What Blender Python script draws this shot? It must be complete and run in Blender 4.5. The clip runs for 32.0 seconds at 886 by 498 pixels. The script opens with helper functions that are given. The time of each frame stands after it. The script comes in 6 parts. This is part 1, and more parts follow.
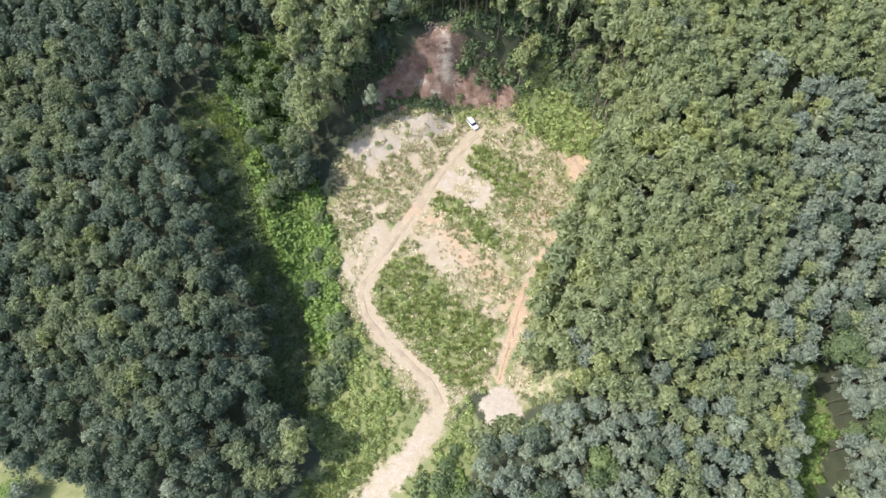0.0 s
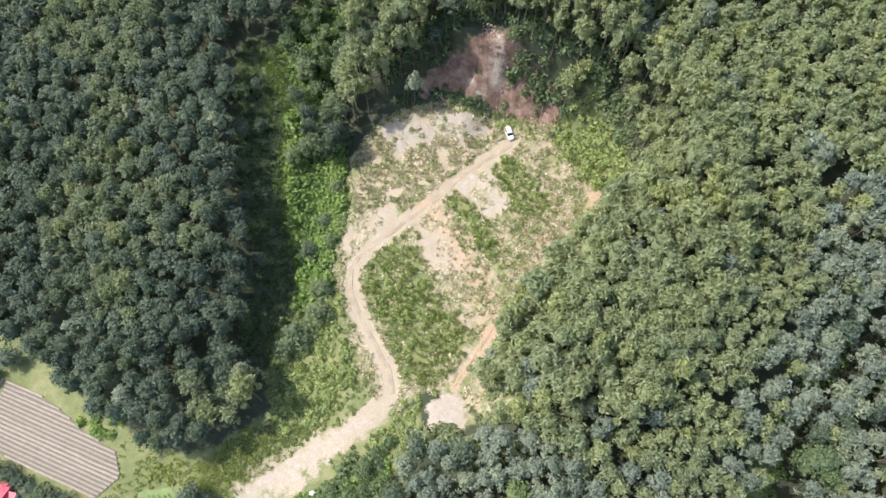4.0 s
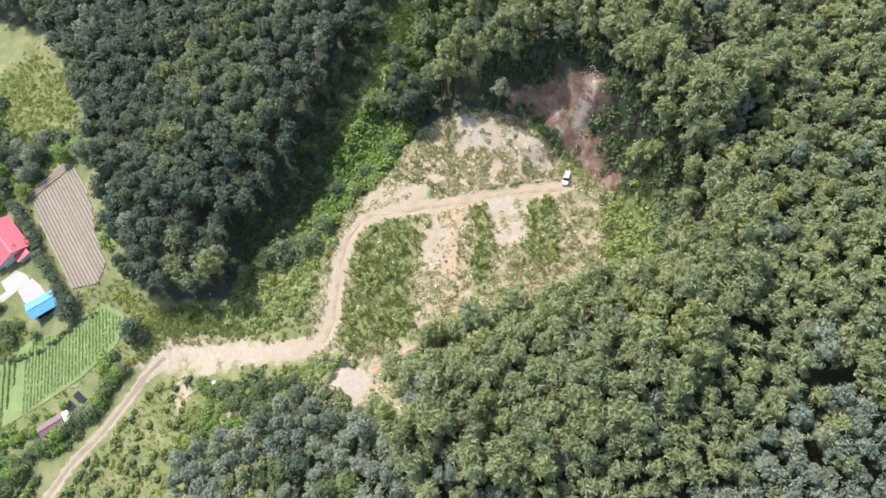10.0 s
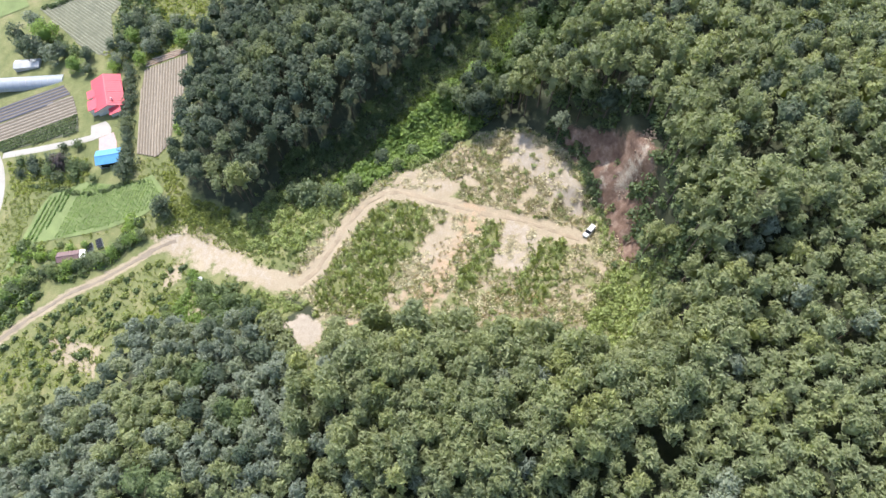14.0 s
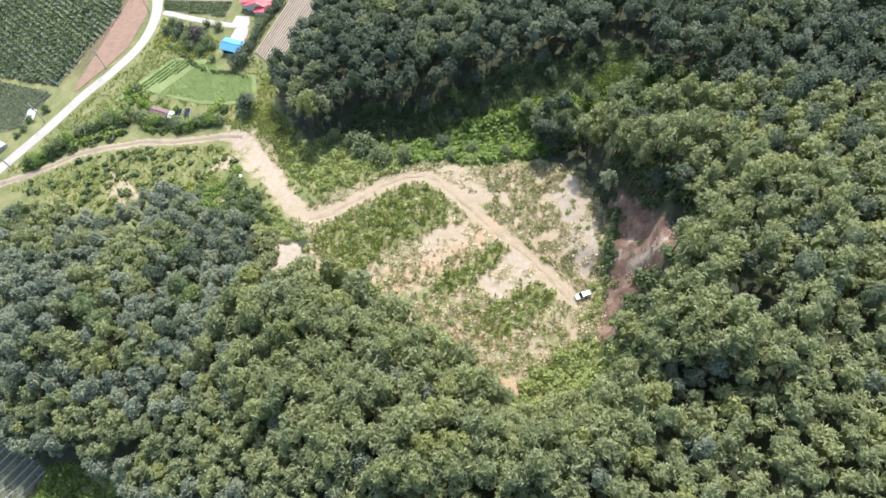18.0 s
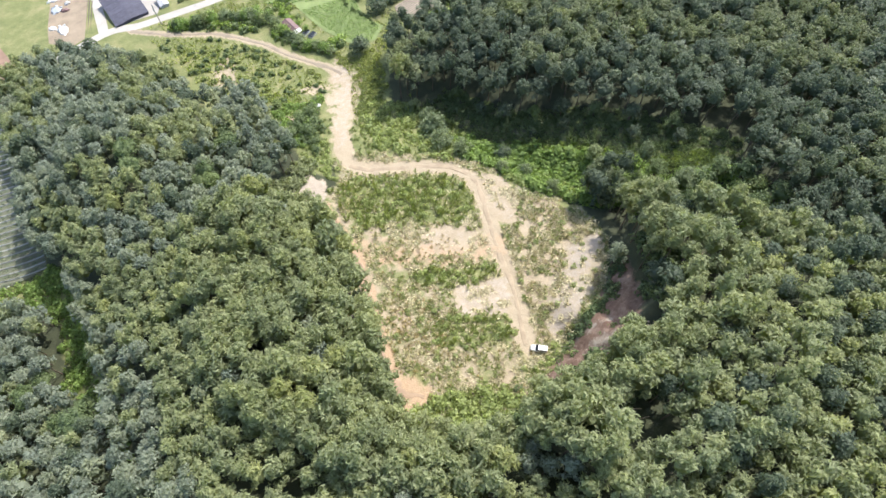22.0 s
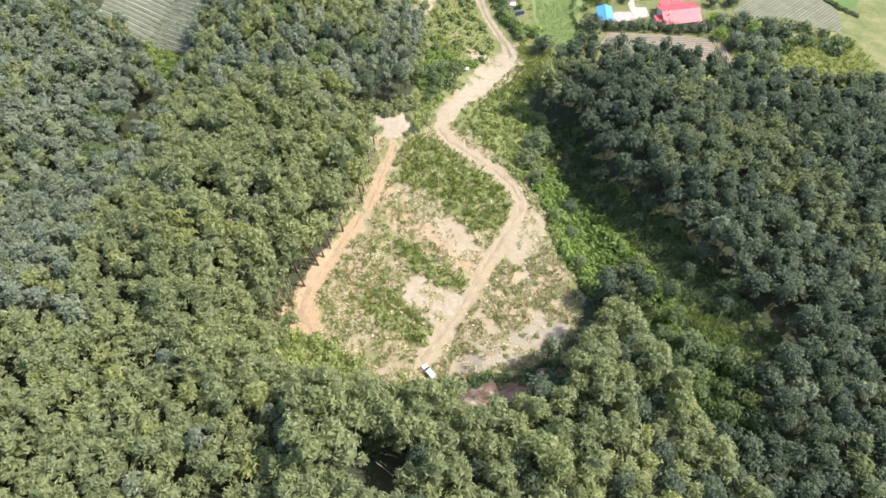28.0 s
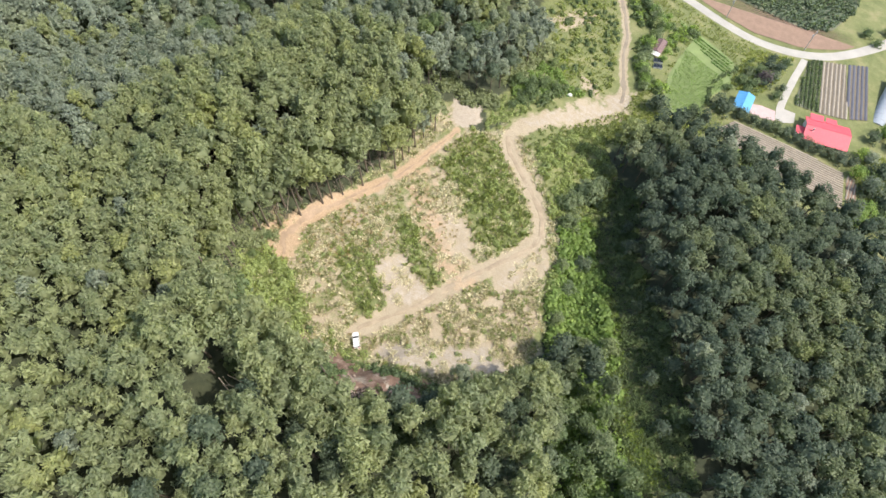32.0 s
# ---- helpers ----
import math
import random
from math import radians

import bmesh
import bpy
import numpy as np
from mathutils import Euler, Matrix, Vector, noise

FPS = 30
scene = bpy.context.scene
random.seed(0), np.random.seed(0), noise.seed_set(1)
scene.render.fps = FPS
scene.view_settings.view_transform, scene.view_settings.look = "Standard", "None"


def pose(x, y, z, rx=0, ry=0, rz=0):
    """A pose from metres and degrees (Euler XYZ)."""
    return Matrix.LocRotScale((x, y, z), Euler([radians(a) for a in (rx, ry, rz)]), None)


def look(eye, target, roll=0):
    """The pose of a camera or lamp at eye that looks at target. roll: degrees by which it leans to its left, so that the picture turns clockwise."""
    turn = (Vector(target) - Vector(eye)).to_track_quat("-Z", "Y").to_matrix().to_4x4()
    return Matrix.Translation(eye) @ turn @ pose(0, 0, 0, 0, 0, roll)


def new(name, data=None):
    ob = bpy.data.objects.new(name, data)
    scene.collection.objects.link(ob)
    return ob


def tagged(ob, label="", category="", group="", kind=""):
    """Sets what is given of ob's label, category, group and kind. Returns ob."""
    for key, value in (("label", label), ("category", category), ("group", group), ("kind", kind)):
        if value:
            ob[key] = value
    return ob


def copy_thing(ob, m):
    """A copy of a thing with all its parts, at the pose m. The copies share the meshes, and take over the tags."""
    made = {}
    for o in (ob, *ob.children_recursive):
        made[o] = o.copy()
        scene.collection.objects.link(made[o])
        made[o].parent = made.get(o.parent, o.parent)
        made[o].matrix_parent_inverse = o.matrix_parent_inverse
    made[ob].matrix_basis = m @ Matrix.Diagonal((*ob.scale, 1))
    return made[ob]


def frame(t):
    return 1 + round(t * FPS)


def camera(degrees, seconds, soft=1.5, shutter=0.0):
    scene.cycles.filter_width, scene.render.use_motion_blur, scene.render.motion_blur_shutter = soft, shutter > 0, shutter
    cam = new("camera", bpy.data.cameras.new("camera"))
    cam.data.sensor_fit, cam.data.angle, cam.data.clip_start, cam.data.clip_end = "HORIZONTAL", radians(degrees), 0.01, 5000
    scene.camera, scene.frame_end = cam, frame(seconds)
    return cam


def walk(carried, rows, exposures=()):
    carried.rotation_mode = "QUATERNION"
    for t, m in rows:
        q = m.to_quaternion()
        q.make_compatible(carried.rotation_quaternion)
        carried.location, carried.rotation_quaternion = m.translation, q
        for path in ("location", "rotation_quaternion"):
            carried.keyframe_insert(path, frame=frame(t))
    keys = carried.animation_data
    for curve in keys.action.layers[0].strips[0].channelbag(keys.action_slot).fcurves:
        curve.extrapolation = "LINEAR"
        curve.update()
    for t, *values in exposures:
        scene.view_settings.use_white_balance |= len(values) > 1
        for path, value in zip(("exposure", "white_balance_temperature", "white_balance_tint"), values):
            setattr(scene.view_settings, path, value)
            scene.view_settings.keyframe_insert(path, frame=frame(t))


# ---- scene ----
cam = camera(69.4, 32.0)
METRES, EYE, TILT, LEAN, TURN = 270.0, 146.0, -64.3, 0.0, 0.0
ROWS = [
    (0.0, 0.0, 0.0, 0.0, 0.0, 0.0, -0.0),
    (0.5, 0.0093, 0.0004, -0.0003, 0.85, 0.0, -1.73),
    (1.0, 0.0188, 0.0009, 0.0001, 1.7, -0.06, -3.52),
    (1.5, 0.0287, 0.0013, 0.0006, 2.63, -0.14, -5.37),
    (2.0, 0.0386, 0.0019, 0.0014, 3.55, -0.24, -7.27),
    (2.5, 0.0491, 0.0025, 0.003, 4.51, -0.39, -9.16),
    (3.0, 0.0597, 0.0033, 0.0049, 5.51, -0.58, -11.14),
    (3.5, 0.0705, 0.004, 0.0074, 6.57, -0.84, -13.18),
    (5.5, 0.1146, 0.0103, 0.0212, 11.3, -2.29, -21.76),
    (6.0, 0.1259, 0.0127, 0.0264, 12.64, -2.86, -23.92),
    (6.5, 0.1366, 0.0149, 0.031, 13.98, -3.38, -26.22),
    (7.0, 0.1482, 0.0179, 0.0371, 15.54, -4.11, -28.51),
    (7.5, 0.1588, 0.0208, 0.0433, 17.1, -4.88, -30.87),
    (8.0, 0.1699, 0.0242, 0.0504, 18.84, -5.82, -33.26),
    (8.5, 0.1807, 0.0277, 0.0577, 20.64, -6.8, -35.65),
    (9.0, 0.1908, 0.0313, 0.0665, 22.62, -8.05, -38.03),
    (9.5, 0.2014, 0.0355, 0.0753, 24.83, -9.41, -40.45),
    (10.0, 0.2114, 0.0397, 0.0846, 27.22, -10.95, -42.91),
    (10.5, 0.2202, 0.0437, 0.0953, 29.77, -12.79, -45.25),
    (11.0, 0.229, 0.0483, 0.1064, 32.64, -14.89, -47.62),
    (11.5, 0.2373, 0.0532, 0.1168, 35.68, -17.13, -49.86),
    (12.0, 0.245, 0.0584, 0.129, 39.3, -19.98, -52.17),
    (12.5, 0.2526, 0.0642, 0.1418, 43.35, -23.22, -54.35),
    (13.0, 0.2594, 0.0703, 0.1553, 47.9, -26.99, -56.4),
    (13.5, 0.2651, 0.0763, 0.169, 53.05, -31.35, -58.34),
    (14.0, 0.2699, 0.0826, 0.1835, 58.83, -36.35, -60.03),
    (14.5, 0.2745, 0.0895, 0.198, 65.32, -41.97, -61.5),
    (16.5, 0.2812, 0.1187, 0.2607, 96.62, -69.92, -63.54),
    (17.0, 0.2802, 0.1262, 0.2767, 104.52, -76.96, -62.92),
    (17.5, 0.2781, 0.1337, 0.2925, 112.03, -83.62, -61.9),
    (18.0, 0.2748, 0.1413, 0.3082, 118.98, -89.74, -60.47),
    (18.5, 0.2706, 0.1485, 0.3235, 125.25, -95.14, -58.74),
    (19.0, 0.2653, 0.156, 0.3388, 130.9, -99.9, -56.72),
    (19.5, 0.2595, 0.1634, 0.3537, 135.95, -104.0, -54.49),
    (20.0, 0.2518, 0.17, 0.3682, 140.42, -107.62, -52.07),
    (20.5, 0.2437, 0.177, 0.3824, 144.42, -110.68, -49.49),
    (21.0, 0.2343, 0.1833, 0.3958, 147.95, -113.35, -46.83),
    (21.5, 0.2242, 0.1897, 0.4087, 151.15, -115.63, -44.08),
    (22.0, 0.2133, 0.1957, 0.4211, 154.04, -117.61, -41.27),
    (22.5, 0.2015, 0.2016, 0.4327, 156.68, -119.3, -38.37),
    (23.0, 0.1889, 0.2075, 0.4435, 159.12, -120.74, -35.41),
    (23.5, 0.1753, 0.2129, 0.4534, 161.38, -122.03, -32.43),
    (24.0, 0.1612, 0.218, 0.4627, 163.5, -123.13, -29.41),
    (24.5, 0.1468, 0.2231, 0.4713, 165.53, -124.02, -26.38),
    (25.0, 0.1315, 0.2275, 0.4789, 167.41, -124.81, -23.32),
    (25.5, 0.1158, 0.2316, 0.4857, 169.24, -125.47, -20.21),
    (27.5, 0.0479, 0.2439, 0.5043, 176.13, -127.02, -7.43),
    (28.0, 0.0299, 0.2451, 0.5063, 177.81, -127.23, -4.17),
    (28.5, 0.0115, 0.2457, 0.5073, 179.47, -127.33, -0.87),
    (29.0, -0.007, 0.2461, 0.5071, 181.16, -127.33, 2.49),
    (29.5, -0.0255, 0.2456, 0.5057, 182.85, -127.26, 5.84),
    (30.0, -0.0436, 0.2448, 0.5034, 184.56, -127.06, 9.17),
    (30.5, -0.0614, 0.2433, 0.5001, 186.29, -126.76, 12.47),
    (31.0, -0.0787, 0.2414, 0.4958, 188.02, -126.36, 15.68),
    (31.5, -0.0953, 0.2392, 0.4906, 189.77, -125.87, 18.83),
    (32.0, -0.1116, 0.2363, 0.4845, 191.63, -125.25, 22.0),
]
walk(cam, [(t, pose(0, 0, EYE, TILT, LEAN, TURN) @ pose(METRES * x, METRES * y, METRES * z, 90 + pitch, roll, yaw)) for t, x, y, z, yaw, pitch, roll in ROWS],
     exposures=((0.0, 0.91, 6330, 11), (6.0, 0.88, 6380, 11), (12.0, 0.85, 6430, 10.5), (18.0, 0.92, 6490, 10.5), (23.0, 0.97, 6620, 9.5), (28.0, 0.90, 6850, 9), (32.0, 0.74, 6850, 8.5)))

# ---- world, sun, exposure ----
SUN_AZ, SUN_EL = -98.0, 53.0  # degrees clockwise from +y, above the horizon
world = bpy.data.worlds.new("sky")
scene.world = world
world.use_nodes = True
wn, wl = world.node_tree.nodes, world.node_tree.links
sky = wn.new("ShaderNodeTexSky")
sky.sky_type, sky.sun_disc = "NISHITA", False
sky.sun_elevation, sky.sun_rotation = radians(SUN_EL), radians(SUN_AZ)
sky.dust_density = 2.0
wl.new(sky.outputs[0], wn["Background"].inputs[0])
wn["Background"].inputs[1].default_value = 0.15
sun = new("sun", bpy.data.lights.new("sun", "SUN"))
sun.data.energy, sun.data.angle, sun.data.color = 2.9, radians(0.53), (1.0, 0.965, 0.925)
_ce = math.cos(radians(SUN_EL))
_sun_dir = Vector((math.sin(radians(SUN_AZ)) * _ce, math.cos(radians(SUN_AZ)) * _ce, math.sin(radians(SUN_EL))))
sun.matrix_basis = look(_sun_dir * 400, (0, 0, 0))



# ---- plan ----
HILLS = [  # rise, centre x, y, spread x, y, turn
    (8.5, 44, -12, 15, 16, 0), (6.0, 30, 46, 7, 12, 0), (2.5, -62, 36, 14, 16, 0),
    (8.3, 72, 105, 34, 40, 0), (15.93, 25, 165, 45, 30, 0), (6.34, 52, 52, 22, 30, 0), (3.22, -62, 58, 16, 38, 0),
    (4.0, -85, 125, 35, 40, 0), (2.44, -25, 150, 28, 26, 0), (1.98, 38, 5, 26, 22, 0), (8.58, 115, 130, 45, 45, 0),
    (-8.6, -36, 80, 10, 45, 8), (-10.41, 96, 35, 16, 45, -15),
]
CLEARING = [(0, 27), (8, 36), (20, 34), (23, 44), (27, 60), (33, 78), (42, 92), (43, 102), (30, 112), (14, 116), (0, 114),
            (-14, 112), (-27, 104), (-33, 92), (-28, 75), (-27, 62), (-20, 48), (-10, 36)]
CUT = [(-24, 110.5), (-18, 116.5), (-13, 120.6), (-8, 121.6), (-3, 123.4), (1.5, 124.2), (5, 122.6), (11, 121.6), (20, 119.8), (20.5, 114), (12, 114.2), (3, 114.5), (-5, 113.2), (-16, 111.5)]
BROW = [(-36, 104), (-27, 107.8), (-22.5, 113), (-17.5, 118.6), (-13, 121.2), (-8, 120.6), (-3, 119.7), (2, 119.5), (6, 121.2), (12, 121.3), (19, 120.5), (24, 117.8),
        (31, 115.5), (36, 142), (5, 152), (-50, 148)]
VALLEY = [(14, -18), (3, -9.5), (0.5, 0), (7, 8), (6, 17), (10, 25), (0, 30), (-10, 36), (-24, 34), (-30, 20), (-40, 8), (-50, 4),
          (-64, 8), (-80, 13), (-96, 19), (-106, 21), (-118, 23), (-140, 27), (-158, 26), (-190, 10), (-240, -20), (-240, -190),
          (120, -190), (102, -106), (70, -88), (57, -84), (40, -84), (28, -77), (21.5, -66), (16.5, -56), (12, -46), (11, -35), (13, -25)]
GULLY = [(-31, 30), (-30, 44), (-31, 56), (-35, 63), (-39.5, 72), (-44, 84), (-50, 97), (-55, 106), (-61, 117), (-72.5, 114), (-70, 105),
         (-66.5, 95), (-63.5, 85.5), (-59, 76), (-52, 66), (-45.5, 56), (-43, 46), (-41, 34)]
LIT_BANK = [(-40, 94), (-50, 99), (-55, 108), (-62, 117), (-59, 131), (-44, 131), (-41, 116)]
# west side of GRASSY follows the edge of the wood's shadow
GRASSY = [(-33, 57), (-37, 64), (-40.5, 72), (-44.5, 84), (-50, 97), (-55, 105.5), (-61, 114), (-66, 111), (-58, 102), (-52.5, 93), (-49.5, 82), (-46, 72), (-39, 61)]
EAST_FIELD = [(57.5, -82), (66, -42), (78, -8), (96, -14), (112, -22), (106, -60), (99, -101), (70, -87)]
EAST_GAP = [(76, -6), (75, 8), (78, 18), (80, 30), (81.5, 40), (85.5, 50), (91, 64), (96.5, 82), (99.5, 81), (94.5, 63), (89.8, 50), (88.5, 42), (87.5, 36), (92, 33), (94, 28), (90, 22), (84, 8), (96, -14)]
TONGUE = [(15, 29.5), (15, 36.5), (24, 39), (31, 38.5), (30, 35.5), (23, 33)]
EAST_SIDE = [(-20, 48), (-27, 62), (-28, 75), (-33, 88), (-38, 90), (-46, 88), (-42, 75), (-36, 58), (-30, 40)]
SCREE = [(-2.2, 122.8), (0.2, 123.6), (3.2, 121.6), (3.6, 118.4), (1.0, 116.8), (-1.2, 119.2)]
SPUR = [(-9.5, 119.6), (-4, 118.2), (0.5, 115.6), (4, 114.6), (1, 114.0), (-6, 116.2)]
HOLE = [(10.5, 131), (17, 128.5), (22.5, 131), (21.5, 138.5), (13.5, 139.5)]
DARK_GAP = [(75.5, 95), (80, 93), (83, 100), (78.5, 103)]
SCAR_TOP = [(-15, 119), (-10, 124.5), (-4, 127), (1, 127.5), (3.5, 125), (4.5, 121.5), (0, 118)]


def sdist(x, y, poly):
    """Distance outside a closed outline; negative inside."""
    x, y = np.asarray(x, float), np.asarray(y, float)
    d, inside = np.full(x.shape, 1e9), np.zeros(x.shape, bool)
    for i in range(len(poly)):
        (ax, ay), (bx, by) = poly[i - 1], poly[i]
        ex, ey = bx - ax, by - ay
        t = np.clip(((x - ax) * ex + (y - ay) * ey) / (ex * ex + ey * ey), 0, 1)
        d = np.minimum(d, np.hypot(x - ax - t * ex, y - ay - t * ey))
        inside ^= ((ay > y) != (by > y)) & (x < (bx - ax) * (y - ay) / (by - ay + 1e-12) + ax)
    return np.where(inside, -d, d)


def line_dist(x, y, pts):
    d = np.full(np.shape(x), 1e9)
    for (ax, ay), (bx, by) in zip(pts, pts[1:]):
        ex, ey = bx - ax, by - ay
        t = np.clip(((x - ax) * ex + (y - ay) * ey) / (ex * ex + ey * ey), 0, 1)
        d = np.minimum(d, np.hypot(x - ax - t * ex, y - ay - t * ey))
    return d


def smooth(t):
    t = np.clip(t, 0, 1)
    return t * t * (3 - 2 * t)


def lumps(x, y, size, seed):
    """A cheap smooth noise of about -1..1."""
    k, r = 2 * math.pi / size, np.random.RandomState(seed)
    s = 0
    for _ in range(6):
        a, p, f = r.uniform(0, 6.28), r.uniform(0, 6.28), r.uniform(0.6, 1.7)
        s = s + np.sin(k * f * (np.cos(a) * x + np.sin(a) * y) + p)
    return s / 3


def ground_z(x, y):
    x, y = np.clip(np.asarray(x, float), -260, 260), np.clip(np.asarray(y, float), -210, 320)
    hill = -13.15 + 0.063 * x + 0.156 * y
    for rise, cx, cy, sx, sy, turn in HILLS:
        c, s = math.cos(radians(turn)), math.sin(radians(turn))
        u, v = (x - cx) * c + (y - cy) * s, (y - cy) * c - (x - cx) * s
        hill = hill + rise * np.exp(-(u / sx) ** 2 / 2 - (v / sy) ** 2 / 2)
    back = -sdist(x, y, BROW)
    hill = hill + 10.0 * np.exp(-np.maximum(back, 0) / 14) * smooth(back / 2.5)
    floor = -11.19 + 0.0834 * x + 0.0866 * y + 4.5 * smooth((y - 100 - 0.3 * np.minimum(x, 0)) / 14) * smooth((3 - x) / 8)
    t = smooth((sdist(x, y, CLEARING) + 2) / 12)
    return floor * (1 - t) + hill * t


def gz(x, y):
    return float(ground_z(x, y))


# ways: centre lines, in metres
TRACK = [(9.5, 106.5), (6.8, 103), (1.7, 97), (-3.0, 90.5), (-8.0, 82.3), (-12.8, 75.5), (-18.3, 68), (-21, 61.8), (-19, 55), (-14, 48.5),
         (-7.5, 42.5), (-2.5, 37.5), (-0.5, 33), (-3.5, 27.5), (-7, 22.5)]
LANE = [(-1.5, 27.0), (-7.5, 21), (-12.3, 16.5), (-18.5, 10.5), (-24, 5.0), (-27.0, 0), (-26.2, -6), (-23.8, -13), (-21.3, -22), (-20, -31), (-16.5, -41.5),
        (-12.0, -52), (-3, -63), (2.5, -72), (6.5, -79)]
ORANGE = [(12.2, 33), (13.7, 38.5), (16.0, 46.2), (18.4, 54.2), (22.8, 64), (28.0, 71.6), (33.0, 79.8), (37.0, 87), (37.8, 92.5), (35.2, 97)]
BRANCH = [(18.5, 55), (15.7, 59.9), (10.8, 66.3), (5.6, 74), (-0.3, 79.4), (-7.5, 82)]
CONCRETE = [(130, -124), (102, -110), (70, -94), (57, -88.5), (36, -86.5), (13, -85.5), (3, -79.5), (-7, -75.5), (-22, -69.8), (-36, -65.5), (-49, -60), (-62, -56.5), (-75, -57.5), (-87, -62.5), (-97, -71), (-108, -84), (-118, -100)]
DRIVE = [(-80, -56), (-77.5, -43), (-75.6, -31), (-74.8, -24)]
SIDE = [(14, -85), (10.6, -93.5), (7, -102.4), (1, -115), (-5, -122.5), (-13, -125)]

PALE = [[(15.6, 89.4), (11.8, 84.8), (8.1, 81.9), (2.2, 87), (-3.2, 91.2), (1.4, 95.8), (6.5, 98.1), (10.4, 94.4)],
        [(4.2, 110.9), (2.8, 106.2), (-7.6, 103.2), (-20.3, 97), (-28, 100.4), (-25.6, 103), (-17.4, 106), (-12.5, 109), (-6.5, 111)],
        [(18, 29.5), (10.4, 28), (9, 33.4), (13.6, 37), (17, 34.5)],
        [(0.4, 26), (-6, 18.8), (-11.2, 12.5), (-15.5, 5), (-20.5, 3), (-25, -5), (-30, -6), (-31, 0.5), (-24, 9), (-14.6, 18.6), (-6, 26.5)],
        [(-24, 62), (-20, 68), (-13, 76), (-16, 82), (-23, 79), (-27, 70)],
        [(-4, 68), (3, 64), (9, 70), (4, 75), (-4, 80), (-8, 76)]]
UPPER = [(-30, 92), (-26, 103), (-14, 111), (2, 112.5), (6, 107), (0, 99), (-10, 86), (-20, 78), (-26, 76)]
SHRUBBY = [[(12.8, 46.5), (8.5, 36.2), (1.2, 38.2), (-2.8, 41.3), (-11.5, 51.2), (-17.5, 57.3), (-18, 64), (-12.5, 71), (-7.7, 70.7), (-1.4, 64.3), (5.3, 56.6), (13.3, 50.9)],
           [(15.3, 72.4), (8.4, 74.9), (2.1, 81.9), (-3.3, 85.4), (-2.7, 88.9), (2.2, 87), (8.1, 81.9), (12.9, 78.1)],
           [(23.5, 90.1), (19.1, 85.3), (13.5, 90.3), (6.5, 97), (7.5, 101.3), (11.3, 101), (20.2, 95.7)],
           [(44.6, 101.3), (37.3, 97.5), (29.6, 101.7), (21.6, 108.6), (20.7, 114.5), (25.8, 119.4), (35.4, 113.9)],
           [(-9, 31), (-14, 24), (-23.5, 16.5), (-31.9, 25), (-35.4, 41.5), (-30.2, 58.5), (-24, 55), (-19.0, 46.2), (-12, 38)],
           [(-28, 70), (-29, 76), (-34, 90), (-40, 88), (-36, 74)],
           [(0.5, 24), (6, 33), (9, 28), (5, 20), (1, 15), (-6, 9.5)],
           [(4, 112), (12, 112.5), (16, 108), (12, 114.5), (2, 115)]]


# ---- materials ----
def material(name, build):
    m = bpy.data.materials.new(name)
    m.use_nodes = True
    t = m.node_tree
    build(t, t.nodes["Principled BSDF"])
    return m


def node(t, kind, **values):
    n = t.nodes.new("ShaderNode" + kind)
    for k, v in values.items():
        if k in n.inputs:
            n.inputs[k].default_value = v
    return n


def noise_at(t, scale, detail=4.0, rough=0.6):
    g = t.nodes.new("ShaderNodeNewGeometry")
    n = node(t, "TexNoise", Scale=scale, Detail=detail, Roughness=rough)
    t.links.new(g.outputs["Position"], n.inputs["Vector"])
    return n.outputs["Fac"]


def ramp(t, fac, stops):
    r = t.nodes.new("ShaderNodeValToRGB")
    t.links.new(fac, r.inputs[0])
    e = r.color_ramp.elements
    while len(e) < len(stops):
        e.new(0.5)
    for el, (p, c) in zip(e, stops):
        el.position, el.color = p, (*c, 1) if len(c) == 3 else c
    return r.outputs[0]


def mix(t, fac, a, b, kind="MIX"):
    m = t.nodes.new("ShaderNodeMix")
    m.data_type, m.blend_type = "RGBA", kind
    for sock, v in ((m.inputs["Factor"], fac), (m.inputs[6], a), (m.inputs[7], b)):
        if hasattr(v, "is_output"):
            t.links.new(v, sock)
        elif isinstance(v, (int, float)):
            sock.default_value = v
        else:
            sock.default_value = (*v, 1)
    return m.outputs[2]


def calc(t, op, a, b=0.0, clamp=False):
    m = t.nodes.new("ShaderNodeMath")
    m.operation, m.use_clamp = op, clamp
    for sock, v in zip(m.inputs, (a, b)):
        if hasattr(v, "is_output"):
            t.links.new(v, sock)
        else:
            sock.default_value = v
    return m.outputs[0]


def bump(t, bsdf, height, strength, distance=0.1):
    b = node(t, "Bump", Strength=strength, Distance=distance)
    t.links.new(height, b.inputs["Height"])
    t.links.new(b.outputs[0], bsdf.inputs["Normal"])


def dark(c, k):
    return tuple(v * k for v in c)


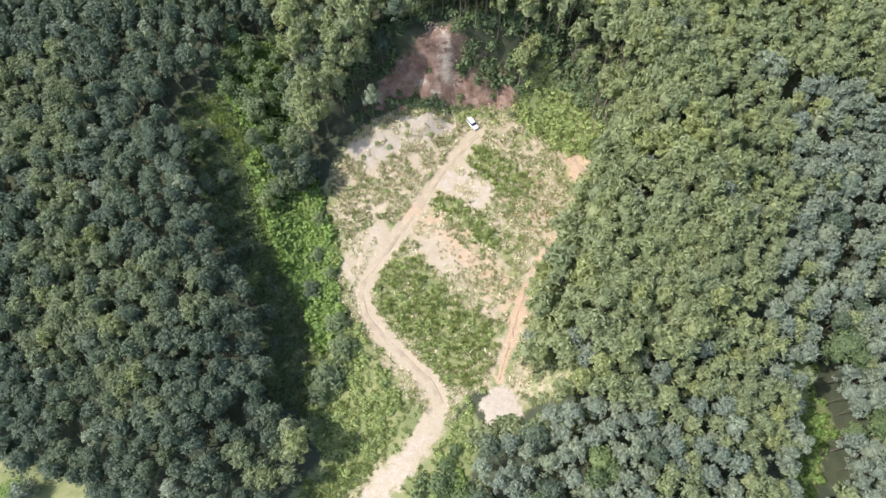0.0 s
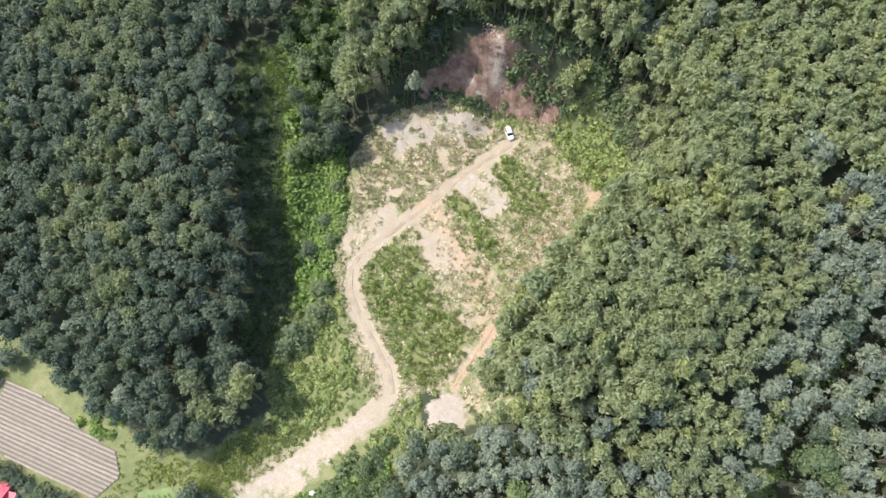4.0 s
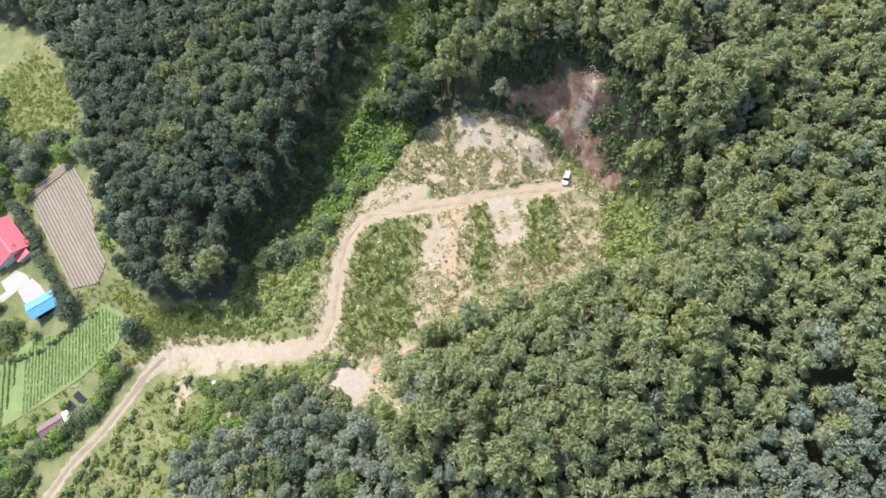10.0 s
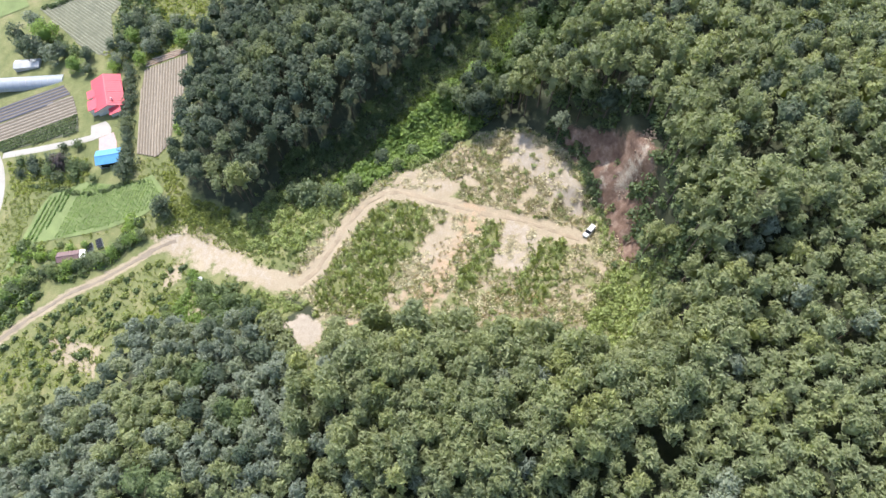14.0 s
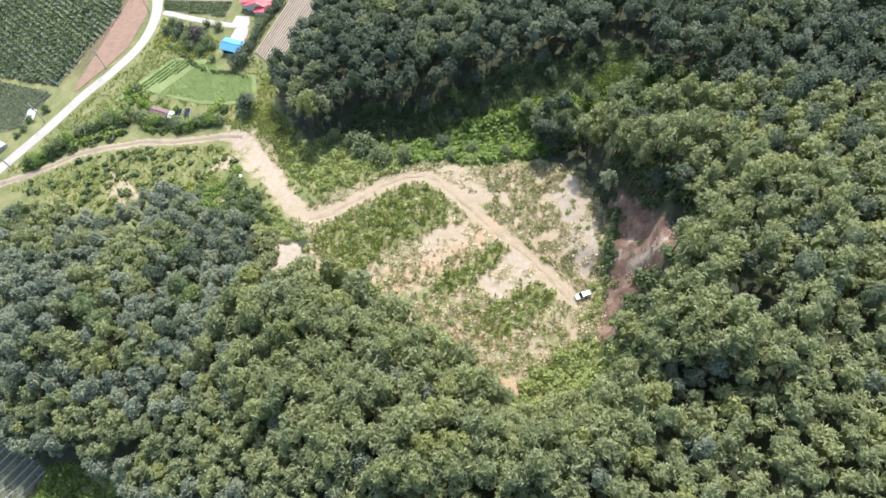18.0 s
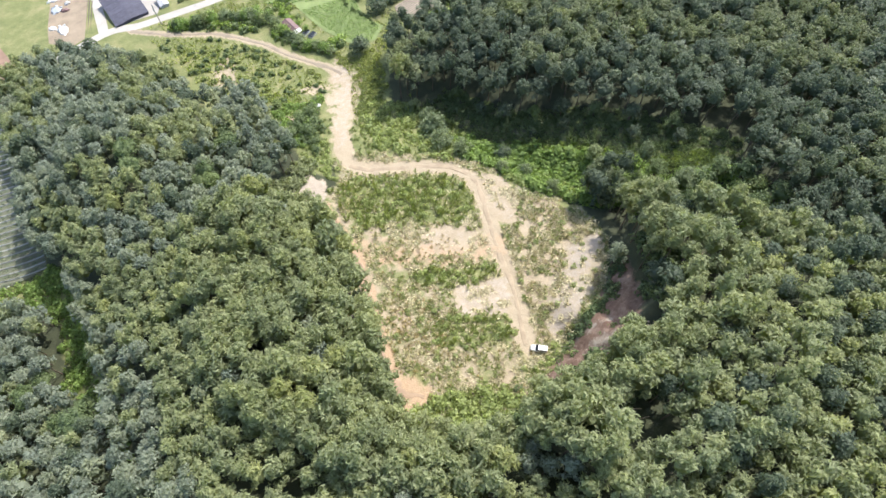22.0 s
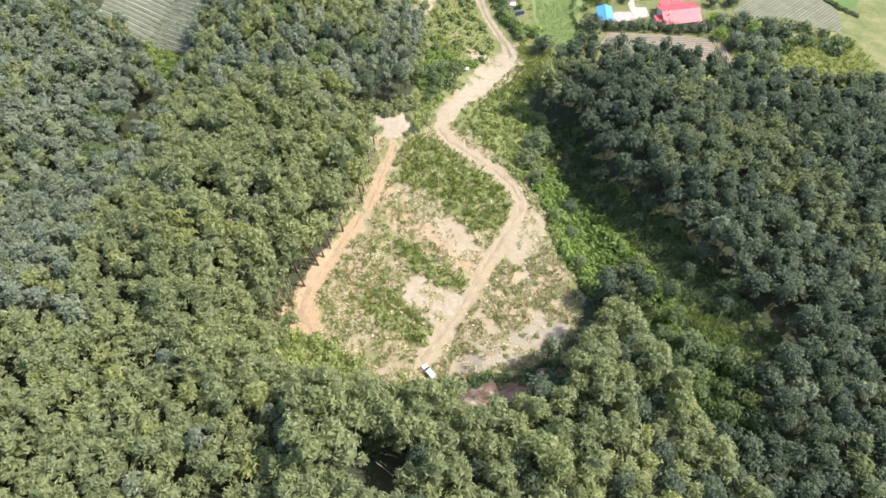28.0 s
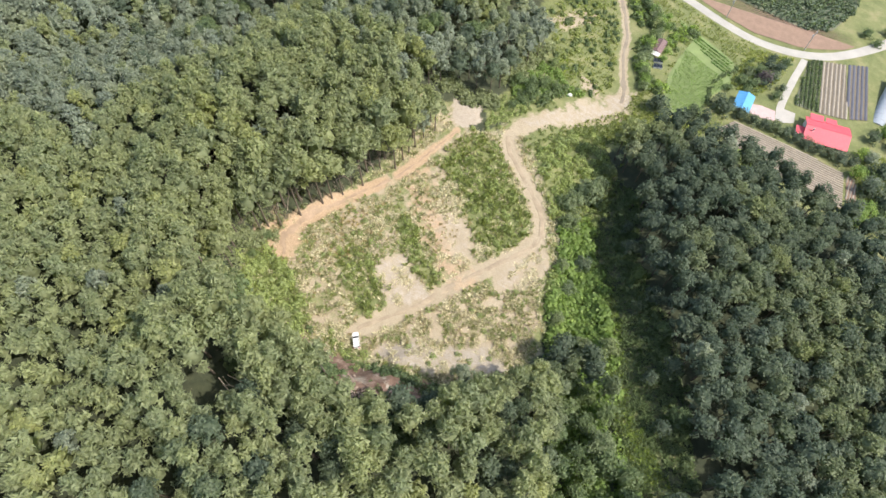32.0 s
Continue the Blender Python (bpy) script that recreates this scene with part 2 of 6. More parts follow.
def leaf_material(name, low, high, patch=0.14, through_light=0.38):
    """Leaves: colour by clump, by tree-sized patches and by object, with some light passing through."""
    def build(t, b):
        g = t.nodes.new("ShaderNodeNewGeometry")
        clump = ramp(t, g.outputs["Random Per Island"], [(0.0, dark(low, 0.55)), (0.5, tuple((a + c) / 2 for a, c in zip(low, high))), (1.0, dark(high, 1.15))])
        area = ramp(t, noise_at(t, patch, 3), [(0.32, low), (0.68, high)])
        oi = t.nodes.new("ShaderNodeObjectInfo")
        tone = t.nodes.new("ShaderNodeAttribute")
        tone.attribute_name = "tone"
        own = ramp(t, calc(t, "FRACT", calc(t, "ADD", oi.outputs["Random"], tone.outputs["Fac"])), [(0.0, (0.88, 0.91, 0.95)), (0.5, (1.0, 1.0, 0.98)), (0.9, (1.08, 1.07, 1.0)), (1.0, (1.20, 1.15, 0.9))])
        col = mix(t, 1.0, mix(t, 0.4, clump, area), own, "MULTIPLY")
        t.links.new(col, b.inputs["Base Color"])
        b.inputs["Roughness"].default_value = 0.55
        b.inputs["Specular IOR Level"].default_value = 0.35
        tr = t.nodes.new("ShaderNodeBsdfTranslucent")
        t.links.new(mix(t, 1.0, col, (1.25, 1.3, 0.7), "MULTIPLY"), tr.inputs[0])
        ms = t.nodes.new("ShaderNodeMixShader")
        ms.inputs[0].default_value = through_light
        out = t.nodes["Material Output"]
        t.links.new(b.outputs[0], ms.inputs[1])
        t.links.new(tr.outputs[0], ms.inputs[2])
        t.links.new(ms.outputs[0], out.inputs[0])
    return material(name, build)


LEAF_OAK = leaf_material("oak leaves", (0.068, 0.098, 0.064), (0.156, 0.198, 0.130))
LEAF_PINE = leaf_material("pine needles", (0.215, 0.250, 0.130), (0.345, 0.378, 0.205), 0.14, 0.44)
LEAF_ALDER = leaf_material("grey-green leaves", (0.178, 0.216, 0.155), (0.312, 0.350, 0.268))
LEAF_LIME = leaf_material("fresh green leaves", (0.170, 0.265, 0.070), (0.310, 0.415, 0.125), 0.3, 0.42)
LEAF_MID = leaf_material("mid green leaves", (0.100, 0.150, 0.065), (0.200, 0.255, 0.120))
# lighter than LEAF_MID: sunlight on the round trees is put into the colour
LEAF_ROUND = leaf_material("round-tree leaves lightened for sun", (0.140, 0.185, 0.090), (0.275, 0.325, 0.175), 0.4)
LEAF_PLUM = leaf_material("purple-brown leaves", (0.085, 0.066, 0.066), (0.165, 0.130, 0.120), 0.4, 0.3)
LEAF_OLIVE = leaf_material("olive leaves", (0.122, 0.156, 0.082), (0.225, 0.262, 0.142))
LEAF_WEED = leaf_material("olive weeds", (0.190, 0.240, 0.085), (0.360, 0.400, 0.160), 0.4)
LEAF_RUST = leaf_material("rusty dead weeds", (0.270, 0.210, 0.105), (0.430, 0.360, 0.200), 0.4, 0.15)
# yellow-green grass, made brighter so the gully strip reads as sunlit
LEAF_GULLY = leaf_material("tall grass lightened for sun", (0.185, 0.265, 0.060), (0.320, 0.400, 0.105), 0.3)
LEAF_SLOPE = leaf_material("muted green shrub leaves", (0.235, 0.300, 0.112), (0.445, 0.505, 0.220), 0.3, 0.42)
LEAF_MEADOW = leaf_material("rank yellow-green grass", (0.215, 0.270, 0.085), (0.360, 0.400, 0.150), 0.3)
LEAF_STRAW = leaf_material("dry straw", (0.500, 0.430, 0.270), (0.720, 0.650, 0.440), 0.4, 0.15)
TWIG = leaf_material("bare dry twigs", (0.20, 0.16, 0.12), (0.34, 0.28, 0.22), 0.4, 0.05)
LEAF_CROP = leaf_material("crop leaves", (0.090, 0.190, 0.040), (0.170, 0.300, 0.075), 0.5)
LEAF_CORN = leaf_material("dark crop leaves", (0.100, 0.145, 0.092), (0.185, 0.235, 0.155), 0.5)


def plain(name, base, scale=1.5, spread=0.25, rough=0.85, relief=0.3, fine=14.0, metal=0.0):
    def build(t, b):
        wide, grain = noise_at(t, scale, 5), noise_at(t, fine, 4)
        col = ramp(t, wide, [(0.3, dark(base, 1 - spread)), (0.7, dark(base, 1 + spread))])
        col = mix(t, 0.35, col, ramp(t, grain, [(0.35, dark(base, 0.7)), (0.65, dark(base, 1.2))]))
        oi = t.nodes.new("ShaderNodeObjectInfo")
        col = mix(t, 1.0, col, ramp(t, oi.outputs["Random"], [(0, (0.9, 0.9, 0.9)), (1, (1.08, 1.08, 1.08))]), "MULTIPLY")
        t.links.new(col, b.inputs["Base Color"])
        b.inputs["Roughness"].default_value, b.inputs["Metallic"].default_value = rough, metal
        bump(t, b, grain, relief, 0.05)
    return material(name, build)


BARK = plain("bark", (0.16, 0.125, 0.095), 2.0, 0.3, 0.95, 0.8, 20)
DIRT = plain("pale trodden dirt", (0.335, 0.268, 0.187), 0.35, 0.32, 0.95, 0.8, 3.0)
LANE_DIRT = plain("grey-tan lane dirt", (0.315, 0.262, 0.198), 0.25, 0.25, 0.95, 0.8, 3.0)
DIRT_WARM = plain("orange clay", (0.355, 0.258, 0.178), 0.35, 0.28, 0.95, 0.8, 3.0)
CONCRETE_MAT = plain("worn concrete", (0.43, 0.405, 0.365), 0.25, 0.16, 0.85, 0.3, 6.0)
YARD_DIRT = plain("tan yard dirt", (0.31, 0.25, 0.18), 0.2, 0.3, 0.95, 0.6, 4.0)
SOIL_RIDGE = plain("dry ridge soil", (0.335, 0.29, 0.232), 0.8, 0.2, 0.95, 0.6, 6.0)
SOIL_BROWN = plain("tilled brown soil", (0.27, 0.18, 0.13), 0.4, 0.2, 0.95, 0.6, 5.0)
GRASS_FIELD = plain("mown grass", (0.185, 0.235, 0.090), 0.25, 0.25, 0.95, 0.6, 6.0)
WHITE_PAINT = plain("white paint", (0.78, 0.78, 0.76), 2, 0.04, 0.3, 0.02, 30)
WHITE_WALL = plain("white plaster", (0.72, 0.71, 0.67), 1, 0.08, 0.8, 0.1, 20)
RED_ROOF = plain("red painted metal", (0.72, 0.11, 0.14), 1.2, 0.12, 0.45, 0.05, 20)
BLUE_ROOF = plain("blue painted metal", (0.12, 0.40, 0.72), 1.2, 0.12, 0.45, 0.05, 20)
PALE_BLUE = plain("pale blue sheet metal", (0.35, 0.58, 0.66), 1.2, 0.1, 0.45, 0.05, 20)
MAROON = plain("maroon sheet metal", (0.215, 0.135, 0.13), 1.2, 0.15, 0.55, 0.05, 20)
NET_DARK = plain("dark shade net", (0.085, 0.085, 0.115), 0.6, 0.25, 0.8, 0.2, 20)
FILM_GREY = plain("weathered grey film", (0.33, 0.34, 0.31), 0.6, 0.2, 0.6, 0.3, 6)
PLASTIC_BLACK = plain("black mulch film", (0.10, 0.10, 0.12), 0.8, 0.2, 0.4, 0.3, 8)
PLASTIC_SILVER = plain("silver greenhouse film", (0.40, 0.44, 0.48), 0.5, 0.1, 0.3, 0.15, 6)
PINK_PAVE = plain("faded pink paving", (0.58, 0.42, 0.40), 0.6, 0.12, 0.85, 0.2, 12)
GREY_METAL = plain("grey sheet metal", (0.52, 0.53, 0.54), 1.0, 0.1, 0.5, 0.1, 20)
GLASS_DARK = plain("dark window glass and doorway shade", (0.02, 0.022, 0.025), 2, 0.1, 0.08, 0.0, 10)
TYRE = plain("black rubber", (0.025, 0.025, 0.025), 5, 0.1, 0.8, 0.1, 40)
STEEL = plain("galvanised steel", (0.45, 0.45, 0.46), 3, 0.1, 0.4, 0.05, 30, 0.7)
POLE_GREY = plain("concrete pole", (0.42, 0.40, 0.37), 2, 0.1, 0.85, 0.1, 20)
BLUE_PLASTIC = plain("blue plastic", (0.03, 0.16, 0.55), 2, 0.1, 0.35, 0.05, 20)
ROCK = plain("pale broken rock", (0.38, 0.29, 0.225), 0.8, 0.25, 0.9, 0.6, 5)
TIMBER = plain("weathered dead wood", (0.40, 0.33, 0.26), 2, 0.2, 0.9, 0.3, 20)


def build_ground(t, b):
    def attr(name):
        a = t.nodes.new("ShaderNodeAttribute")
        a.attribute_name = name
        return a.outputs["Fac"]
    wide, mid, fine = noise_at(t, 0.06, 5), noise_at(t, 0.45, 6, 0.65), noise_at(t, 3.5, 4)
    edge = calc(t, "ADD", calc(t, "MULTIPLY", calc(t, "SUBTRACT", mid, 0.5), 1.6), calc(t, "MULTIPLY", calc(t, "SUBTRACT", fine, 0.5), 0.7))

    def mask(name, sharp=3.0):
        v = calc(t, "ADD", attr(name), edge)
        return calc(t, "ADD", calc(t, "MULTIPLY", calc(t, "SUBTRACT", v, 0.5), sharp), 0.5, True)
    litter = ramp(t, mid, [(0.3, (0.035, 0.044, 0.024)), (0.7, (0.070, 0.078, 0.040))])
    grass = ramp(t, noise_at(t, 0.16, 6, 0.68), [(0.34, (0.112, 0.140, 0.048)), (0.50, (0.190, 0.208, 0.080)), (0.62, (0.285, 0.268, 0.130)), (0.74, (0.355, 0.300, 0.180))])
    grass = mix(t, 0.4, grass, ramp(t, fine, [(0.3, (0.080, 0.105, 0.036)), (0.7, (0.27, 0.275, 0.118))]))
    soil = ramp(t, wide, [(0.3, (0.335, 0.268, 0.178)), (0.7, (0.445, 0.372, 0.265))])
    soil = mix(t, 0.45, soil, ramp(t, fine, [(0.25, (0.235, 0.183, 0.112)), (0.7, (0.50, 0.425, 0.318))]))
    clay = ramp(t, fine, [(0.3, (0.33, 0.225, 0.135)), (0.7, (0.52, 0.385, 0.26))])
    red = ramp(t, noise_at(t, 0.35, 7, 0.72), [(0.34, (0.115, 0.068, 0.048)), (0.50, (0.205, 0.128, 0.092)), (0.66, (0.33, 0.235, 0.18))])
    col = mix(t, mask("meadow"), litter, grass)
    col = mix(t, mask("soil"), col, soil)
    col = mix(t, mask("cut"), col, red)
    bare = ramp(t, fine, [(0.25, (0.33, 0.277, 0.212)), (0.7, (0.495, 0.428, 0.352))])
    bare = mix(t, 0.3, bare, ramp(t, noise_at(t, 0.9, 6, 0.7), [(0.34, (0.24, 0.19, 0.137)), (0.5, (0.38, 0.32, 0.25)), (0.66, (0.48, 0.415, 0.34))]))
    col = mix(t, mask("pale"), col, bare)
    col = mix(t, mask("clay"), col, clay)
    t.links.new(col, b.inputs["Base Color"])
    b.inputs["Roughness"].default_value = 0.95
    bump(t, b, calc(t, "ADD", calc(t, "MULTIPLY", mid, 0.6), calc(t, "MULTIPLY", fine, 0.25)), 0.8, 0.5)


GROUND_MAT = material("ground", build_ground)


# ---- mesh helpers ----
def quad_mesh(name, v, q, mat):
    """A mesh from arrays of corners and faces, all of three or all of four sides."""
    me = bpy.data.meshes.new(name)
    v, q = np.ascontiguousarray(v, np.float32), np.ascontiguousarray(q, np.int32)
    me.vertices.add(len(v))
    me.vertices.foreach_set("co", v.ravel())
    me.loops.add(q.size)
    me.loops.foreach_set("vertex_index", q.ravel())
    me.polygons.add(len(q))
    me.polygons.foreach_set("loop_start", np.arange(0, q.size, q.shape[1], dtype=np.int32))
    me.update(calc_edges=True)
    me.materials.append(mat)
    return me


def part(name, bm, mat, parent=None, label="", soft=False):
    me = bpy.data.meshes.new(name)
    bmesh.ops.recalc_face_normals(bm, faces=bm.faces)
    bm.to_mesh(me)
    bm.free()
    me.materials.append(mat)
    if soft:
        me.polygons.foreach_set("use_smooth", [True] * len(me.polygons))
    ob = new(name, me)
    ob.parent = parent
    return tagged(ob, label)


def thing(name, m, label, category, group=""):
    ob = new(name)
    ob.empty_display_size = 0.3
    ob.matrix_basis = m
    return tagged(ob, label, category, group)


def box(bm, x0, x1, y0, y1, z0, z1, bevel=0.0):
    vs = [bm.verts.new((x, y, z)) for z in (z0, z1) for x, y in ((x0, y0), (x1, y0), (x1, y1), (x0, y1))]
    fs = [(0, 3, 2, 1), (4, 5, 6, 7), (0, 1, 5, 4), (1, 2, 6, 5), (2, 3, 7, 6), (3, 0, 4, 7)]
    faces = [bm.faces.new([vs[i] for i in f]) for f in fs]
    if bevel:
        bmesh.ops.bevel(bm, geom=list({e for f in faces for e in f.edges}), offset=bevel, segments=2, affect="EDGES", profile=0.5)
    return bm


def tube(bm, path, radii, sides=8):
    """A tapered tube along points."""
    rings = []
    for i, (p, r) in enumerate(zip(path, radii)):
        p = Vector(p)
        d = (Vector(path[min(i + 1, len(path) - 1)]) - Vector(path[max(i - 1, 0)])).normalized()
        a = d.orthogonal().normalized()
        c = d.cross(a)
        rings.append([bm.verts.new(p + (a * math.cos(k * 2 * math.pi / sides) + c * math.sin(k * 2 * math.pi / sides)) * r) for k in range(sides)])
    for r0, r1 in zip(rings, rings[1:]):
        for k in range(sides):
            bm.faces.new((r0[k], r0[(k + 1) % sides], r1[(k + 1) % sides], r1[k]))
    bm.faces.new(rings[0][::-1])
    bm.faces.new(rings[-1])
    return bm


def resample(pts, step):
    """Evenly spaced points on a rounded line through pts."""
    p = np.array(pts, float)
    ext = np.vstack([2 * p[0] - p[1], p, 2 * p[-1] - p[-2]])
    out = []
    for i in range(1, len(ext) - 2):
        a, b, c, d = ext[i - 1:i + 3]
        for t in np.linspace(0, 1, 12, endpoint=False):
            out.append(0.5 * (2 * b + (c - a) * t + (2 * a - 5 * b + 4 * c - d) * t * t + (3 * b - a - 3 * c + d) * t ** 3))
    out = np.array(out + [p[-1]])
    s = np.concatenate([[0], np.cumsum(np.hypot(*np.diff(out, axis=0).T))])
    k = np.linspace(0, s[-1], max(2, int(s[-1] / step) + 1))
    return np.stack([np.interp(k, s, out[:, 0]), np.interp(k, s, out[:, 1])], 1)


def ribbon(name, pts, widths, mat, label, lift=0.06, step=1.0, ruts=0.06, ragged=0.35, cols=9, seed=0):
    """A way laid on the ground, with ruts and ragged edges."""
    c = resample(pts, step)
    n = len(c)
    d = np.gradient(c, axis=0)
    d /= np.hypot(*d.T)[:, None]
    side = np.stack([-d[:, 1], d[:, 0]], 1)
    w = np.interp(np.linspace(0, 1, n), np.linspace(0, 1, len(widths)), widths) / 2
    r = np.random.RandomState(seed)
    wob = lambda: np.convolve(r.normal(0, 1, n + 6), np.ones(4) / 4, "same")[3:n + 3] * ragged
    wl_, wr_ = w + wob(), w + wob()
    u = np.linspace(-1, 1, cols)
    off = np.where(u[None] < 0, u[None] * wl_[:, None], u[None] * wr_[:, None])
    x, y = c[:, :1] + side[:, :1] * off, c[:, 1:] + side[:, 1:] * off
    z = ground_z(x, y) + lift - (np.abs(u[None]) > 0.97) * 0.12
    z = z - ruts * (np.exp(-((np.abs(off) - 0.8) / 0.25) ** 2)) + r.normal(0, ruts * 0.25, z.shape)
    v = np.stack([x, y, z], -1).reshape(-1, 3)
    i = np.arange(n * cols).reshape(n, cols)
    q = np.stack([i[:-1, :-1], i[:-1, 1:], i[1:, 1:], i[1:, :-1]], -1).reshape(-1, 4)
    me = quad_mesh(name, v, q, mat)
    me.polygons.foreach_set("use_smooth", [True] * len(me.polygons))
    return tagged(new(name, me), label, "road" if "road" in name else "track", kind="structure")


# ---- ground ----
def axis(lo, hi, a, b, far):
    fine = np.arange(a, b + 0.01, 1.0)
    left = [a]
    while left[-1] > far[0]:
        step = 2.0 if left[-1] > lo else (left[-1] - lo) * -0.18 + 3
        left.append(left[-1] - step)
    right = [b]
    while right[-1] < far[1]:
        step = 2.0 if right[-1] < hi else (right[-1] - hi) * 0.18 + 3
        right.append(right[-1] + step)
    return np.concatenate([left[:0:-1], fine, right[1:]])


gx, gy = axis(-150, 130, -56, 52, (-1800, 1800)), axis(-130, 180, -12, 130, (-1800, 1800))
X, Y = np.meshgrid(gx, gy)
Z = ground_z(X, Y)
inner = sdist(X, Y, CLEARING)
Z = Z + 0.10 * lumps(X, Y, 5, 3) * smooth(-inner / 3) + (0.9 * lumps(X, Y, 9, 4) + 1.0 * np.abs(lumps(X * 1.6 + Y * 0.3, Y * 0.35, 5, 14))) * smooth(-sdist(X, Y, CUT) / 2)
gi = np.arange(X.size).reshape(X.shape)
ground_mesh = quad_mesh("ground", np.stack([X, Y, Z], -1).reshape(-1, 3),
                        np.stack([gi[:-1, :-1], gi[:-1, 1:], gi[1:, 1:], gi[1:, :-1]], -1).reshape(-1, 4), GROUND_MAT)
ground_mesh.polygons.foreach_set("use_smooth", [True] * len(ground_mesh.polygons))


def soft_in(poly, w):
    return smooth(0.5 - sdist(X, Y, poly) / w)


soil = (0.52 + 0.2 * lumps(X, Y, 13, 8)) * soft_in(CLEARING, 5)
for p in PALE:
    lot = p is PALE[3]
    soil = np.maximum(soil, (1.0 + 0.35 * lumps(X, Y, 6, 17) if lot else 1.25) * soft_in(p, 7 if lot else 4))
soil = np.maximum(soil, (0.85 + 0.3 * lumps(X, Y, 7, 23)) * soft_in(UPPER, 4))
for p in SHRUBBY:
    soil = soil * (1 - (0.45 if p is SHRUBBY[4] else 0.75) * soft_in(p, 3))
soil = np.maximum.reduce([soil, 0.55 * soft_in(TONGUE, 3), 0.8 * soft_in([(-10, -37), (-4, -28), (0.5, -21), (8, -24), (2, -32), (-2, -37)], 3), 0.85 * soft_in([(-3, 1), (-1, 9), (3, 10), (1.5, 3)], 2), 0.6 * soft_in([(-34, 1), (-30, 9), (-23, 13.6), (-13, 22), (-7.4, 23), (-18.8, 10.2), (-30, 1.7)], 3), 0.85 * soft_in([(-22, 3), (-13, 1), (-11, -5), (-18, -3)], 3)])
for way, w in ((TRACK, 2.5), (LANE, 1.3), (BRANCH, 2.6)):
    soil = np.maximum(soil, (0.5 if way is BRANCH else 1.2) * smooth(1.5 - line_dist(X, Y, way) / (5 if way is BRANCH else w)))
# only 0.45 grass in GULLY: dark litter shows through to deepen the shade
meadow = np.maximum.reduce([soft_in(VALLEY, 5), soft_in(GRASSY, 3), 0.45 * soft_in(GULLY, 3), soft_in(EAST_GAP, 4), soft_in(EAST_FIELD, 4), 1.5 * soft_in(TONGUE, 4)] + [0.9 * soft_in(p, 3) for p in SHRUBBY] + [soft_in(CLEARING, 3)])
clay = (0.95 + 0.4 * lumps(X, Y, 8, 19)) * smooth(1.6 - line_dist(X, Y, ORANGE[1:]) / (0.8 + 0.03 * np.clip(Y - 40, 0, 50)))
clay = np.maximum(clay, 0.52 * smooth(1.5 - line_dist(X, Y, BRANCH) / 4.5))
clay = np.maximum(clay, 1.1 * soft_in([(33, 92), (42, 88), (44, 95), (36, 100)], 4))
cut = 1.2 * soft_in(CUT, 4)
pale = np.maximum.reduce([w * soft_in(p, 4) for p, w in zip(PALE, (0.5, 0.62, 1.2, 0.5, 0.35, 0.35))])
pale = np.maximum.reduce([pale, 0.62 * soft_in(SCREE, 4.0), 0.5 * soft_in(SPUR, 2.0)])
for key, val in (("soil", soil), ("pale", pale), ("meadow", meadow), ("clay", clay), ("cut", cut)):
    ground_mesh.attributes.new(key, "FLOAT", "POINT").data.foreach_set("value", val.astype(np.float32).ravel())
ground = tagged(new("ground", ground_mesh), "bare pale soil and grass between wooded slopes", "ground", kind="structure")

ribbon("dirt_track", TRACK[:-2], [1.2, 1.3, 1.5, 1.4, 1.5, 1.4, 1.4, 1.4, 1.4], DIRT, "pale rutted dirt track through the cleared slope", ragged=0.55, seed=1)
ribbon("dirt_lane_road", LANE[5:], [1.7, 1.7, 1.5, 1.35, 1.35, 1.35, 1.5, 2.0], LANE_DIRT, "pale dirt lane leading down to the village road", ragged=0.5, seed=2)
ribbon("clay_track", ORANGE[1:], [0.5, 0.6, 0.75, 1.1, 1.7, 2.4, 1.4], DIRT_WARM, "orange clay track along the wood's edge", ragged=0.8, seed=3)
ribbon("concrete_road", CONCRETE, [4.4], CONCRETE_MAT, "pale worn concrete village road between fields", 0.1, 1.5, 0.0, 0.04, 5, seed=4)
ribbon("drive_road", DRIVE, [2.8], CONCRETE_MAT, "pale concrete drive from the road to the yard", 0.09, 1.0, 0.0, 0.05, 5, seed=5)
ribbon("side_road", SIDE, [4.2], CONCRETE_MAT, "pale concrete side road past the shade houses", 0.09, 1.5, 0.0, 0.05, 5, seed=6)


# ---- trees ----
def cards(r, pos, nrm, along, length, width, bend=0.22):
    """Leaf clumps: one folded four-cornered blade each."""
    nrm = nrm / np.linalg.norm(nrm, axis=1)[:, None]
    a = along - nrm * np.sum(along * nrm, 1)[:, None]
    a = a / (np.linalg.norm(a, axis=1)[:, None] + 1e-9)
    b = np.cross(nrm, a)
    L, W = (length / 2)[:, None], (width / 2)[:, None]
    drop = nrm * (bend * width)[:, None]
    v = np.stack([pos - a * L - drop, pos - b * W + drop * 0.4, pos + a * L - drop, pos + b * W + drop * 0.4], 1).reshape(-1, 3)
    return v, np.arange(len(v)).reshape(-1, 4)


def sprays(pos, nrm, along, length, width):
    """Pointed needle sprays: one three-cornered blade each."""
    nrm = nrm / np.linalg.norm(nrm, axis=1)[:, None]
    a = along - nrm * np.sum(along * nrm, 1)[:, None]
    a = a / (np.linalg.norm(a, axis=1)[:, None] + 1e-9)
    b = np.cross(nrm, a)
    L, W = (length / 2)[:, None], (width / 2)[:, None]
    v = np.stack([pos - a * L - b * W, pos - a * L * 0.7 + b * W, pos + a * L], 1).reshape(-1, 3)
    return v, np.arange(len(v)).reshape(-1, 3)


def halves(v, q):
    """Four-sided faces as three-sided ones."""
    return v, np.concatenate([q[:, :3], q[:, [0, 2, 3]]])


